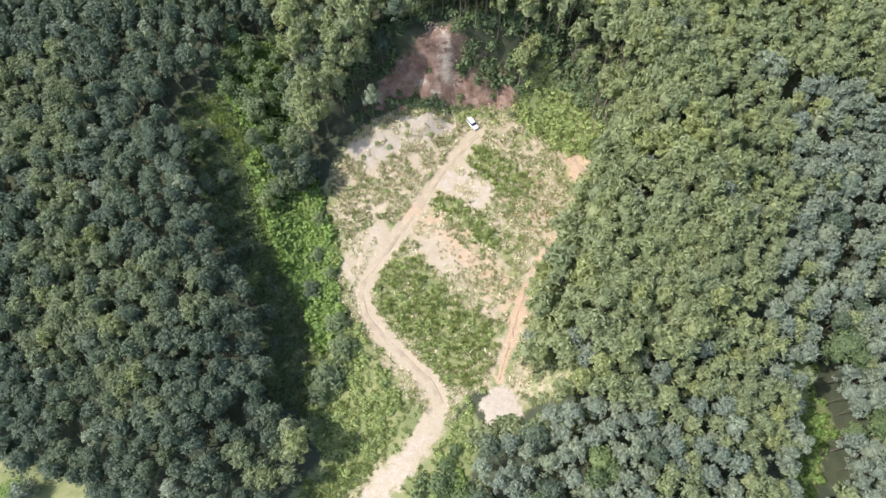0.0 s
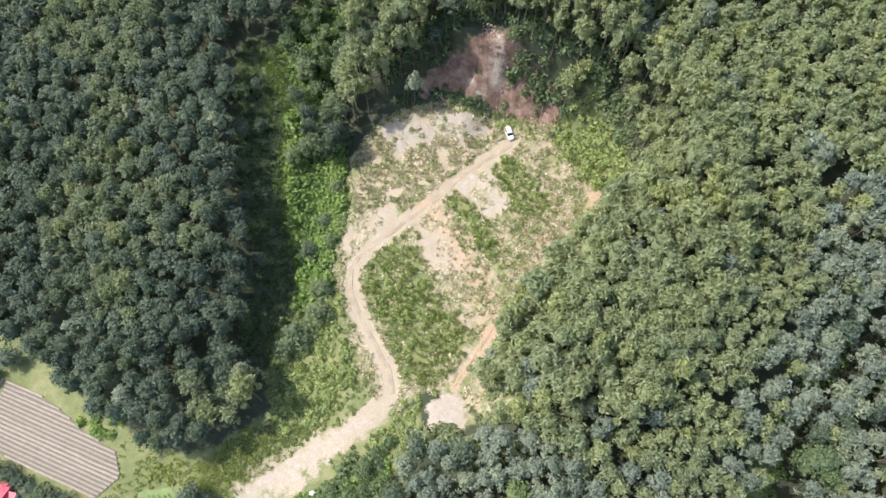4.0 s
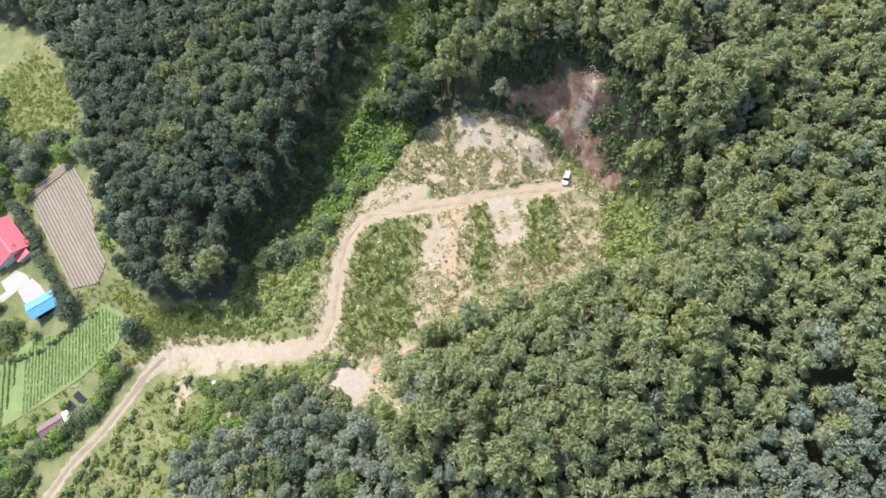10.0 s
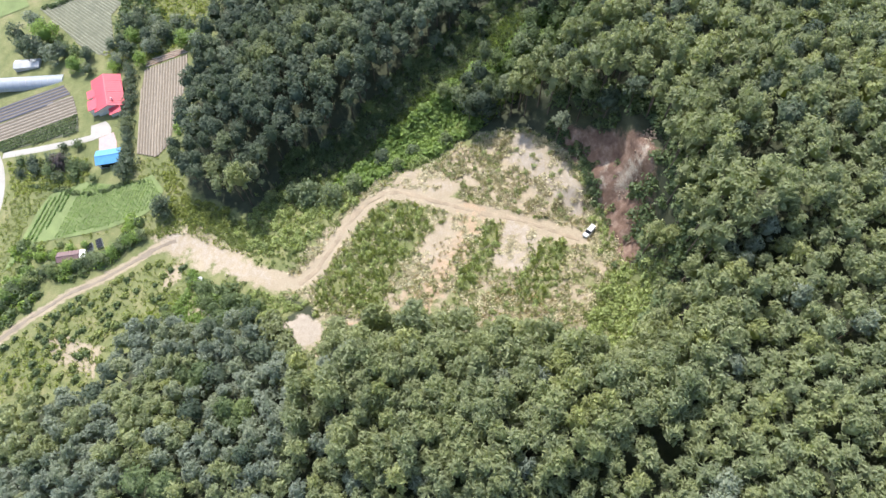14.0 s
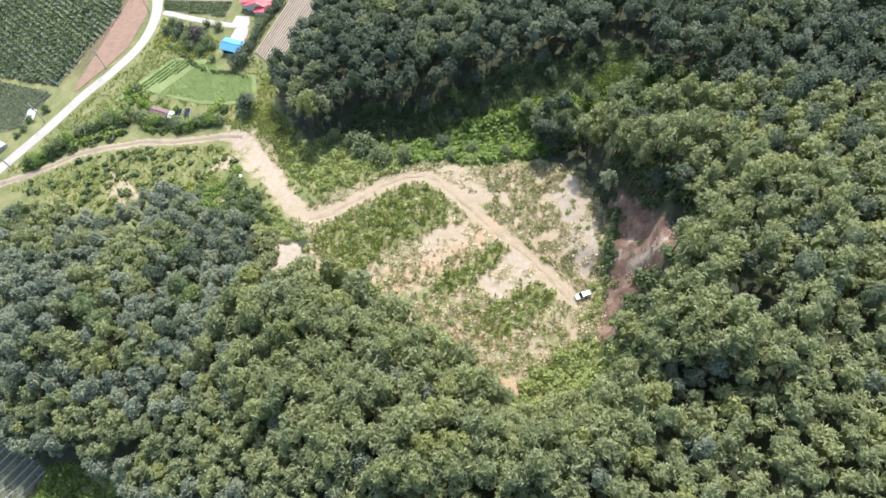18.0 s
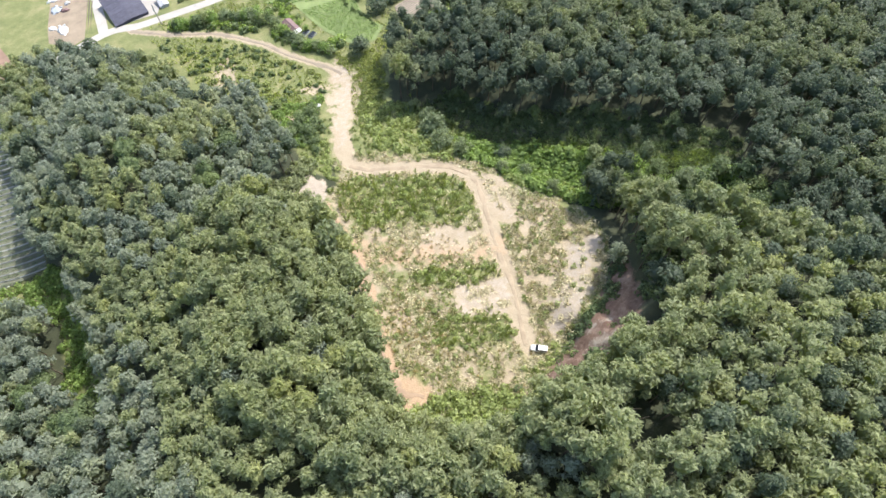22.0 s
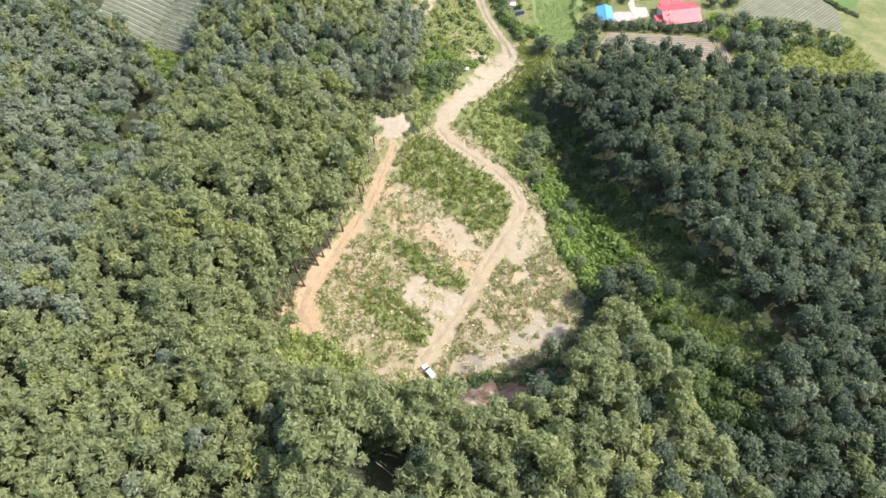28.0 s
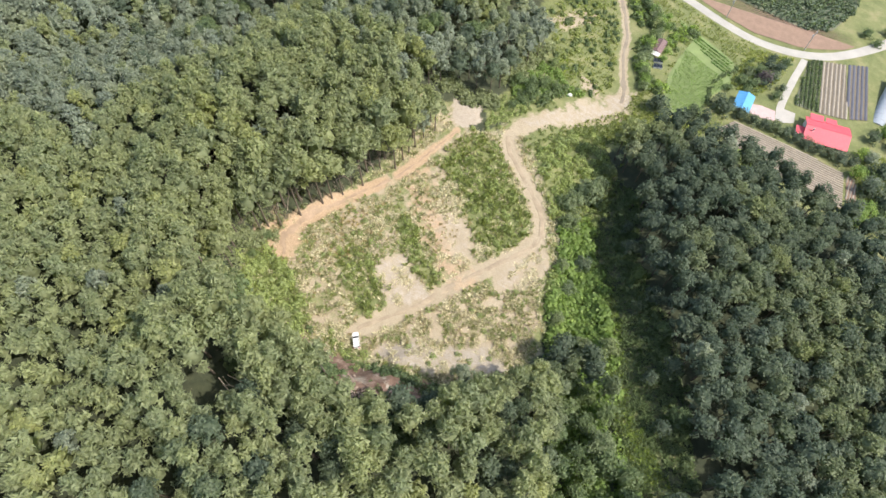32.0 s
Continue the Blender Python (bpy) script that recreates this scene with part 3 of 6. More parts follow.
def unit(r, n):
    d = r.normal(size=(n, 3))
    return d / np.linalg.norm(d, axis=1)[:, None]


def join(chunks):
    vs, qs, k = [], [], 0
    for v, q in chunks:
        vs.append(v)
        qs.append(q + k)
        k += len(v)
    return np.concatenate(vs), np.concatenate(qs)


def core_ball(r, radius, centre, n=3, rough=0.15):
    """A closed uneven lump of four-sided faces, the dense inside of a crown."""
    vs, qs, seen = [], [], {}
    def vert(p):
        k = tuple(np.round(p, 4))
        if k not in seen:
            seen[k] = len(vs)
            d = np.array(p) / np.linalg.norm(p)
            vs.append(d * (1 + rough * math.sin(5 * d[0] + 3) * math.sin(6 * d[1] + 1)) * radius + centre)
        return seen[k]
    g = np.linspace(-1, 1, n + 1)
    for ax in range(3):
        for sgn in (-1, 1):
            for i in range(n):
                for j in range(n):
                    corner = []
                    for di, dj in ((0, 0), (1, 0), (1, 1), (0, 1)):
                        p = [0, 0, 0]
                        p[ax], p[(ax + 1) % 3], p[(ax + 2) % 3] = sgn, g[i + di], g[j + dj]
                        corner.append(vert(p))
                    qs.append(corner)
    return np.array(vs), np.array(qs)


def crown_mesh(seed, n, R, H, depth, lobes, leaf=0.62, spread=0.42, upswept=0.0, core=0.6, slim=0.75, loose=0.4):
    """A crown of many tufts of small leaf sprays round a dense heart; the foot of the trunk is at the origin."""
    r = np.random.RandomState(seed)
    out = [halves(*core_ball(r, np.array([R * core, R * core, depth * 0.42]), np.array([0, 0, H - depth * 0.72]), 2, 0.2))]
    lean = r.normal(0, 0.12 * R, 2)
    weight = r.uniform(0.7, 1.3, lobes)
    counts = np.maximum(6, (n * weight / weight.sum()).astype(int))
    turn = r.uniform(0, 6.28)
    for k in range(lobes):
        f = (k + 0.35) / lobes
        a = turn + k * 2.4 + r.uniform(-0.35, 0.35)
        rr = R * 0.80 * math.sqrt(f) * r.uniform(0.85, 1.15)
        c = np.array([rr * math.cos(a) + lean[0] * (1 - f), rr * math.sin(a) + lean[1] * (1 - f), H - depth * f ** 1.15 * r.uniform(0.8, 1.1) - R * spread * 0.7])
        size = R * spread * r.uniform(0.8, 1.2) * (1.0 - 0.15 * f)
        m = counts[k]
        d = unit(r, m)
        d[:, 2] = np.where(d[:, 2] < -0.25, -d[:, 2], d[:, 2])
        out_dir = np.array([math.cos(a), math.sin(a), 0.0]) * math.sqrt(f)
        d = d + 0.45 * out_dir
        d /= np.linalg.norm(d, axis=1)[:, None]
        pos = c + d * size * r.uniform(1.05 - loose, 1.05 + loose, (m, 1)) * np.array([1, 1, 1.15])
        nrm = d * 0.6 + np.array([0, 0, 0.7]) + (0.3 + 0.5 * loose) * r.normal(size=(m, 3))
        along = d * 0.6 + out_dir * 0.4 + np.array([0, 0, upswept]) + 0.6 * r.normal(size=(m, 3))
        out.append(sprays(pos, nrm, along, leaf * r.uniform(0.8, 1.45, m), leaf * slim * r.uniform(0.7, 1.3, m)))
    return join(out)


def leafy_crown(seed, n, big=1.0, R=3.3, H=11.0, lobes=11, tall=0.8):
    """A rounded crown for a tree or bush standing free."""
    return crown_mesh(seed, n * 2, R, H, min(H * 0.8, R * 1.5 * tall), lobes, 0.62 * big, 0.44)


def trunk_mesh(seed, H, girth, limbs):
    r = np.random.RandomState(seed)
    bm = bmesh.new()
    lean = r.normal(0, 0.25, 2)
    path = [(lean[0] * t * t, lean[1] * t * t, -0.6 + (H * 0.86 + 0.6) * t) for t in np.linspace(0, 1, 5)]
    tube(bm, path, [girth * k for k in (1.25, 0.95, 0.75, 0.5, 0.15)], 6)
    for k in range(limbs):
        z = H * r.uniform(0.4, 0.72)
        a = r.uniform(0, 6.28)
        l = H * r.uniform(0.13, 0.2)
        tube(bm, [(0, 0, z), (l * 0.5 * math.cos(a), l * 0.5 * math.sin(a), z + l * 0.35), (l * math.cos(a), l * math.sin(a), z + l * 0.8)], [girth * 0.4, girth * 0.26, girth * 0.08], 4)
    me = bpy.data.meshes.new("trunk")
    bm.to_mesh(me)
    bm.free()
    me.materials.append(BARK)
    return me


KINDS = {  # leaves, crown, label, category, spacing
    "broadleaf_tree": (LEAF_OAK, lambda s, n, big: crown_mesh(s, n, 3.4, 13.2, 4.8, 20, 0.62 * big, 0.25, 0.1, 0.62, 0.75, 0.35), "dark green broadleaf tree with a rounded lobed crown", "tree", 3.75),
    "pine_tree": (LEAF_PINE, lambda s, n, big: crown_mesh(s, n, 2.45, 12.4, 4.6, 10, 0.80 * big, 0.29, 0.7, 0.55, 0.45, 0.6), "grey-green feathery pine tree in the dense wood", "tree", 2.55),
    "alder_tree": (LEAF_ALDER, lambda s, n, big: crown_mesh(s, n, 2.9, 12.4, 5.0, 14, 0.74 * big, 0.27, 0.4, 0.55, 0.55, 0.45), "silvery grey-green tree with a tall loose crown", "tree", 3.1),
    "locust_tree": (LEAF_OLIVE, lambda s, n, big: crown_mesh(s, n, 2.7, 13.0, 4.4, 11, 0.78 * big, 0.29, 0.6, 0.55, 0.48, 0.6), "soft olive-green locust tree on the dark ridge", "tree", 2.9),
    "vine_tree": (LEAF_MID, lambda s, n, big: crown_mesh(s, n, 3.3, 11.6, 3.0, 18, 0.55 * big, 0.28, 0.0, 0.75), "green tree smothered in dense climbing vines", "tree", 3.3),
}
OLIVE = [(-73, 36, 10), (-92, 62, 16), (-96, 84, 14), (-60, 55, 6), (-112, 110, 17)]  # lighter groves on the dark ridge: x, y, reach
VINES = [(32, 17, 6.5), (22, 6, 4), (44, -2, 4), (92, 43, 4.5), (97, 27, 5.5)]
WOOD = [(-178, 20), (-165, 100), (-130, 152), (-78, 192), (48, 194), (115, 158), (156, 80), (160, 20), (146, -50), (105, -100), (60, -95), (-110, -95)]


def tree_kind(x, y, n, u):
    """Which tree grows at a place; n: a slow variation, u: chance."""
    for cx, cy, reach in VINES:
        if math.hypot(x - cx, y - cy) < reach * (0.9 + 0.3 * n):
            return "vine_tree"
    if x < -36 and (y < 112 or x < -50):
        grove = any(math.hypot(x - cx, (y - cy) * 0.8) < reach * (0.9 + 0.4 * n) for cx, cy, reach in OLIVE)
        return "locust_tree" if grove and u < 0.8 or n > 0.8 and u < 0.7 else ("alder_tree" if u < 0.05 else "broadleaf_tree")
    if x > 70 + 0.08 * y + 5 * n and y < 100:
        return "alder_tree" if u < 0.8 else ("broadleaf_tree" if u < 0.86 else "pine_tree")
    if y < 30 and x < 62:
        return ("broadleaf_tree" if u < 0.2 else "alder_tree") if n < 0.15 else ("pine_tree" if u < 0.75 else "alder_tree")
    if y > 112 and x < 20:
        return "broadleaf_tree" if u < (0.4 if n < 0 else 0.12) else "pine_tree"
    return "pine_tree" if u < (0.97 if n < 0.8 else 0.85) else "alder_tree"


def wood_sites():
    """Sites of all wood trees, kept off the open places."""
    r = np.random.RandomState(5)
    sites = {k: [] for k in KINDS}
    px, py = r.uniform(-190, 190, 75000), r.uniform(-150, 255, 75000)
    free = (sdist(px, py, CLEARING) > np.where((px > 17) & (py < 92) & (px > np.interp(py, [p[1] for p in ORANGE], [p[0] for p in ORANGE])), -4.0, 0.3)) & (sdist(px, py, TONGUE) > 0.3) & (sdist(px, py, CUT) > 0.5) & (sdist(px, py, VALLEY) > 1.0) & (sdist(px, py, GULLY) > 1.0)
    free &= (sdist(px, py, EAST_FIELD) > 1.5) & (sdist(px, py, EAST_GAP) > 1.0) & (sdist(px, py, HOLE) > 0) & (sdist(px, py, DARK_GAP) > 0) & (sdist(px, py, SCAR_TOP) > 0)
    for q in SHRUBBY:
        free &= sdist(px, py, q) > 0.5
    free &= (sdist(px, py, PALE[2]) > 6.2) & (sdist(px, py, EAST_SIDE) > 0.5) & (line_dist(px, py, ORANGE) > 1.1) & (sdist(px, py, LIT_BANK) > 0) & ((sdist(px, py, CLEARING) > 4) | (px > -20) | (py < 88))
    px, py = px[free], py[free]
    slow = lumps(px, py, 46, 11) + 0.5 * lumps(px, py, 17, 12)
    to_clay, chance, pick = line_dist(px, py, ORANGE), r.uniform(size=len(px)), r.uniform(size=(len(px), 4))
    height = ground_z(px, py)
    taken = {}
    for i, (x, y) in enumerate(zip(px, py)):
        kind = tree_kind(x, y, slow[i], chance[i])
        grow = 0.72 + 0.5 * pick[i, 0] if kind != "broadleaf_tree" else 0.68 + 0.68 * pick[i, 0] ** 1.3
        gap = KINDS[kind][4] * (0.35 + 0.65 * grow)
        cell = (int(x // 7), int(y // 7))
        near = [p for a in (-1, 0, 1) for b in (-1, 0, 1) for p in taken.get((cell[0] + a, cell[1] + b), ())]
        if any((x - a) ** 2 + (y - b) ** 2 < ((gap + g) / 2) ** 2 for a, b, g in near):
            continue
        taken.setdefault(cell, []).append((x, y, gap))
        edge = 1.18 if kind == "pine_tree" and to_clay[i] < 6 and y > 45 else 1.0
        tall = (edge + 0.12 * (edge > 1)) * (0.86 + 0.26 * pick[i, 1])
        sites[kind].append((x, y, height[i], edge * (0.45 + 0.55 * grow), tall, pick[i, 2] * 360, int(pick[i, 3] * 5)))
    return sites


def tree_mass(name, rows, bases, leaf, label, seed):
    """Trees too many to be things of their own, joined, each with a tone of its own."""
    r = np.random.RandomState(seed)
    chunks, tones = [], []
    for x, y, z, s, tall, turn, k in rows:
        v, q = bases[k % len(bases)]
        c, sn = math.cos(radians(turn)) * s, math.sin(radians(turn)) * s
        chunks.append((np.stack([v[:, 0] * c - v[:, 1] * sn + x, v[:, 0] * sn + v[:, 1] * c + y, v[:, 2] * tall + z], 1), q))
        tones.append(np.full(len(v), r.uniform()))
    me = quad_mesh(name, *join(chunks), leaf)
    me.attributes.new("tone", "FLOAT", "POINT").data.foreach_set("value", np.concatenate(tones).astype(np.float32))
    return tagged(new(name, me), label, name, kind="stuff")


NEAR = (0, 75)  # the middle of the cleared slope
wood = wood_sites()
for kind, (leaf, crown, label, category, _) in KINDS.items():
    rows = sorted(wood[kind], key=lambda s: math.hypot(s[0] - NEAR[0], s[1] - NEAR[1]))
    protos = [(quad_mesh("crown", *crown(100 + k, 430, 0.97), leaf), trunk_mesh(200 + k, 11, 0.17, 2)) for k in range(5)]
    made = {}
    for x, y, z, s, tall, turn, k in rows[:300]:
        m = Matrix.LocRotScale((x, y, z), Euler((0, 0, radians(turn))), (s, s, tall))
        if k in made:
            copy_thing(made[k], m)
            continue
        tree = thing(kind, m, label, category, "trees of the wood")
        for nm, me in (("trunk", protos[k][1]), ("crown", protos[k][0])):
            ob = new(nm, me)
            ob.parent = tree
        made[k] = tree
    rest = rows[300:]
    inside = sdist(np.array([s[0] for s in rest]), np.array([s[1] for s in rest]), WOOD) < 0 if rest else []
    for keep, n, big, seed in ((True, 235 if kind == "pine_tree" else 300, 1.08, 300), (False, 60, 2.1, 320)):
        sel = [s for s, i in zip(rest, inside) if i == keep]
        if sel:
            tree_mass("woodland", sel, [crown(seed + k, n, big) for k in range(6)], leaf, "dense wood of " + label.split(" in ")[0].split(" with ")[0].split(" smothered")[0] + "s on the slopes", seed)


# ---- shrubs and weeds ----
def shrub_mesh(seed, n, leaf, R=1.0, H=1.1):
    r = np.random.RandomState(seed)
    d = unit(r, n)
    d[:, 2] = np.abs(d[:, 2])
    lob = 1 + 0.28 * np.sin(3 * np.arctan2(d[:, 1], d[:, 0]) + seed) * (1 - d[:, 2])
    pos = d * np.array([R, R, H]) * (lob * r.uniform(0.7, 1.08, n))[:, None]
    c = cards(r, pos, d + np.array([0, 0, 0.5]) + 0.6 * r.normal(size=(n, 3)), r.normal(size=(n, 3)), r.uniform(0.35, 0.7, n), r.uniform(0.22, 0.42, n))
    core = core_ball(r, np.array([R * 0.72, R * 0.72, H * 0.75]), np.array([0, 0, H * 0.05]), 2)
    return join([core, c])


def tuft(seed, n=9, h=0.6, spread=0.5):
    r = np.random.RandomState(seed)
    a = r.uniform(0, 6.28, n)
    t = r.uniform(0.15, 1, n) * spread
    base = np.stack([np.cos(a), np.sin(a), np.zeros(n)], 1) * 0.08
    tip = np.stack([np.cos(a) * t, np.sin(a) * t, h * r.uniform(0.6, 1.1, n)], 1)
    w = np.stack([-np.sin(a), np.cos(a), np.zeros(n)], 1) * 0.07
    mid = base * 0.45 + tip * 0.55 + np.array([0, 0, 0.08])
    v = np.stack([base, mid - w, tip, mid + w], 1).reshape(-1, 3)
    return v, np.arange(len(v)).reshape(-1, 4)


def scatter(name, sites, bases, leaf, label, category):
    """One joined mass of small plants."""
    chunks = []
    heights = ground_z([p[0] for p in sites], [p[1] for p in sites])
    for i, (x, y, s, turn) in enumerate(sites):
        v, q = bases[i % len(bases)]
        c, sn = math.cos(turn) * s, math.sin(turn) * s
        chunks.append((np.stack([v[:, 0] * c - v[:, 1] * sn + x, v[:, 0] * sn + v[:, 1] * c + y, v[:, 2] * s + heights[i]], 1), q))
    v, q = join(chunks)
    return tagged(new(name, quad_mesh(name, v, q, leaf)), label, category, kind="stuff")


def sites_in(poly, count, seed, smin, smax, keep=None):
    r = np.random.RandomState(seed)
    p = np.array(poly)
    x, y = r.uniform(p[:, 0].min(), p[:, 0].max(), count * 4), r.uniform(p[:, 1].min(), p[:, 1].max(), count * 4)
    ok = sdist(x, y, poly) < 0
    if keep is not None:
        ok &= keep(x, y)
    x, y = x[ok][:count], y[ok][:count]
    return list(zip(x, y, r.uniform(smin, smax, len(x)), r.uniform(0, 6.28, len(x))))


def off_ways(x, y):
    return (line_dist(x, y, TRACK) > 2.0) & (line_dist(x, y, LANE) > 2.8) & (line_dist(x, y, ORANGE) > 2.2)


def area(poly):
    p = np.array(poly)
    q = np.roll(p, 1, 0)
    return abs(np.sum(p[:, 0] * q[:, 1] - p[:, 1] * q[:, 0])) / 2


def thicket(poly, density, seed, smin, smax, fray=2.2):
    """Sites that thin out raggedly across an outline's edge."""
    r = np.random.RandomState(seed)
    p = np.array(poly, float)
    lo, hi = p.min(0) - 3, p.max(0) + 3
    n = int((hi - lo).prod() * density)
    x, y = r.uniform(lo[0], hi[0], n), r.uniform(lo[1], hi[1], n)
    chance = smooth(0.55 - sdist(x, y, poly) / fray + 0.35 * lumps(x, y, 5, seed)) * (0.55 + 0.45 * smooth(0.8 + lumps(x, y, 7, seed + 1)))
    ok = (r.uniform(size=n) < chance) & off_ways(x, y)
    return list(zip(x[ok], y[ok], r.uniform(smin, smax, ok.sum()) ** 1.0, r.uniform(0, 6.28, ok.sum())))


slope_sites = []
for i, p in enumerate(SHRUBBY):
    slope_sites += thicket(p, 0.42 if i < 3 else 0.5 if i == 4 else 1.0, 40 + i, 0.35, 1.6 if i in (3, 4, 5) else 1.1, 4.5 if i < 3 else 2.6)
EAST_BANK = [(-25, 52), (-28, 62), (-30, 76), (-35, 92), (-40, 100), (-48, 104), (-52.5, 98), (-48, 86), (-44, 74), (-39, 64), (-35, 56), (-33, 46)]
lime_sites = thicket(EAST_BANK, 1.1, 60, 0.9, 2.3)
shrub_bases = [(v[26:], q[24:] - 26) for v, q in (shrub_mesh(k, 56, LEAF_LIME) for k in range(5))]
single = slope_sites[::max(1, len(slope_sites) // 240)][:240]
picked = set(single)
shrub_obs = [quad_mesh("shrub", v, q, LEAF_SLOPE) for v, q in shrub_bases]
for i, (x, y, s, a) in enumerate(single):
    ob = tagged(new("shrub", shrub_obs[i % 5]), "low muted green shrub on the cleared slope", "shrub", "shrubs of the cleared slope")
    ob.matrix_basis = Matrix.LocRotScale((x, y, gz(x, y)), Euler((0, 0, a)), (s, s, s))
scatter("undergrowth", [p for p in slope_sites if p not in picked], shrub_bases, LEAF_SLOPE, "dense muted green undergrowth of low shrubs", "undergrowth")
scatter("gully_scrub", lime_sites, shrub_bases, LEAF_LIME, "bright fresh green scrub on the gully's bank", "scrub")


def dry_ground(x, y):
    ok = off_ways(x, y)
    for q in SHRUBBY:
        ok &= (sdist(x, y, q) > 0) | (np.sin(x * 37.7 + y * 91.3) > 0.75)
    return ok & (lumps(x, y, 9, 21) + 0.6 * lumps(x, y, 4, 22) > -0.55)


def not_pale(x, y):
    ok = dry_ground(x, y)
    for q in PALE:
        ok &= sdist(x, y, q) > -0.4
    return ok


weed_bases = [(v[26:], q[24:] - 26) for v, q in (shrub_mesh(20 + k, 18, LEAF_WEED, 0.5, 0.42) for k in range(2))] + [tuft(80 + k, 14, 0.5, 0.85) for k in range(5)]
scatter("weeds", sites_in(CLEARING, 2800, 71, 0.35, 1.1, lambda x, y: not_pale(x, y) & (lumps(x, y, 8, 33) + 0.7 * lumps(x, y, 3.5, 34) > np.where(sdist(x, y, UPPER) < 0, 0.3, -0.1))), weed_bases, LEAF_WEED, "olive weeds scattered over the bare soil", "weeds")
straw_bases = [shrub_mesh(60 + k, 12, LEAF_STRAW, 0.5, 0.3) for k in range(4)]
straw_bases = [(v[26:], q[24:] - 26) for v, q in straw_bases[:2]] + [tuft(k, 9, 0.28, 1.1) for k in range(5)]
scatter("dry_grass", sites_in(CLEARING, 4600, 72, 0.6, 1.5, lambda x, y: dry_ground(x, y) & (lumps(x, y, 11, 31) + 0.7 * lumps(x, y, 5, 32) > 0.0)), straw_bases, LEAF_STRAW, "bleached dry grass tufts on the bare soil", "dry grass")


def twigs(seed, n=10):
    """A bare upright bush of dead stems."""
    r = np.random.RandomState(seed)
    foot = np.c_[r.normal(0, 0.35, (n, 2)), np.full(n, -0.1)]
    tip = foot + np.c_[r.normal(0, 0.5, (n, 2)), r.uniform(1.2, 2.8, n)]
    w = np.c_[r.normal(0, 1, (n, 2)), np.zeros(n)]
    w = w / np.linalg.norm(w, axis=1)[:, None] * 0.05
    v = np.stack([foot - w, foot + w, tip + w * 0.3, tip - w * 0.3], 1).reshape(-1, 3)
    return v, np.arange(len(v)).reshape(-1, 4)


PIT = [(2, -10), (3, 2), (6, 13), (10, 15), (10, 4), (8, -8)]
EDGE = [(23, 44), (27, 60), (33, 78), (42, 92), (46, 98), (48, 94), (39, 77), (32, 59), (27, 43)]
scatter("dead_brush", thicket(EDGE, 0.8, 75, 0.6, 1.2), [twigs(k) for k in range(5)], TWIG, "grey-brown dead brush along the wood's edge", "brush")
SLOPE_FOOT = [(22, 39), (26, 44), (31, 58), (38, 76), (47, 92), (50, 104), (40, 118), (46, 122), (58, 106), (56, 90), (46, 72), (39, 56), (34, 42), (33, 37), (26, 40)]
scatter("edge_undergrowth", thicket([(40, 88), (46, 90), (49, 98), (43, 103), (41, 96)], 0.9, 84, 0.6, 1.5) + thicket(PIT, 0.8, 85, 0.9, 2.2) + thicket(EDGE, 0.25, 76, 0.4, 1.1) + thicket(SLOPE_FOOT, 0.5, 78, 0.9, 2.4) + thicket([(34, 30), (16, 27), (20, 24), (36, 26)], 0.4, 79, 0.9, 2.2) + thicket([(7, 27), (17, 28.5), (24, 28), (22, 24), (14, 21.5), (7, 22)], 0.6, 80, 0.8, 2.0) + thicket([(20, 34), (26, 34), (33, 36), (33, 34), (24, 31.5)], 0.4, 83, 0.7, 1.6) + thicket([(24, 118), (36, 113), (44, 103), (48, 106), (38, 117), (27, 122)], 0.6, 77, 0.7, 1.5), shrub_bases, LEAF_PINE, "grey-green scrub under the wood's edge", "undergrowth")

tall = []
for i, p in enumerate(SHRUBBY[:5]):
    tall += thicket(p, 1.15 if i < 4 else 0.5, 160 + i, 0.7, 1.7, 4.0)
scatter("slope_grass", tall, [tuft(120 + k, 11, 1.0, 0.8) for k in range(5)], LEAF_MEADOW, "fresh yellow-green tall grass among the shrubs", "grass")
stalks = [tuft(140 + k, 12, 0.75, 0.95) for k in range(4)]
scatter("slope_scrub", thicket(UPPER, 0.11, 177, 0.3, 0.95) + thicket([(22, 72), (30, 84), (30, 98), (20, 104), (14, 84)], 0.18, 178, 0.3, 0.9), shrub_bases, LEAF_SLOPE, "scattered green scrub on the bare slope", "scrub")
scatter("dry_stalks", sites_in(UPPER, 380, 171, 0.8, 1.5, not_pale) + sites_in(CLEARING, 1000, 172, 0.7, 1.4, not_pale), stalks, LEAF_STRAW, "tall bleached dry stalks on the bare slope", "dry grass")
scatter("olive_stalks", sites_in(UPPER, 150, 173, 0.8, 1.4, not_pale) + sites_in(CLEARING, 380, 174, 0.7, 1.5, not_pale), stalks, LEAF_WEED, "tall olive stalks on the bare slope", "weeds")
scatter("rusty_weeds", thicket([(20, 70), (29, 79), (33, 90), (25, 97), (16, 84)], 0.8, 131, 0.5, 1.2) + thicket([(-2, 72), (6, 64), (12, 62), (8, 72), (0, 79)], 0.45, 132, 0.4, 1.0) + sites_in(CLEARING, 420, 133, 0.4, 0.9, not_pale), weed_bases, LEAF_RUST, "rusty brown dead weeds on the cleared slope", "weeds")
scatter("lot_bushes", thicket([(-10.5, 5.5), (-8.2, 11.3), (-1, 20.3), (3.5, 17), (-3, 7.5)], 0.28, 193, 1.0, 2.0, 1.2), shrub_bases, LEAF_MID, "dark green bushes beside the bare dirt lot", "bushes")
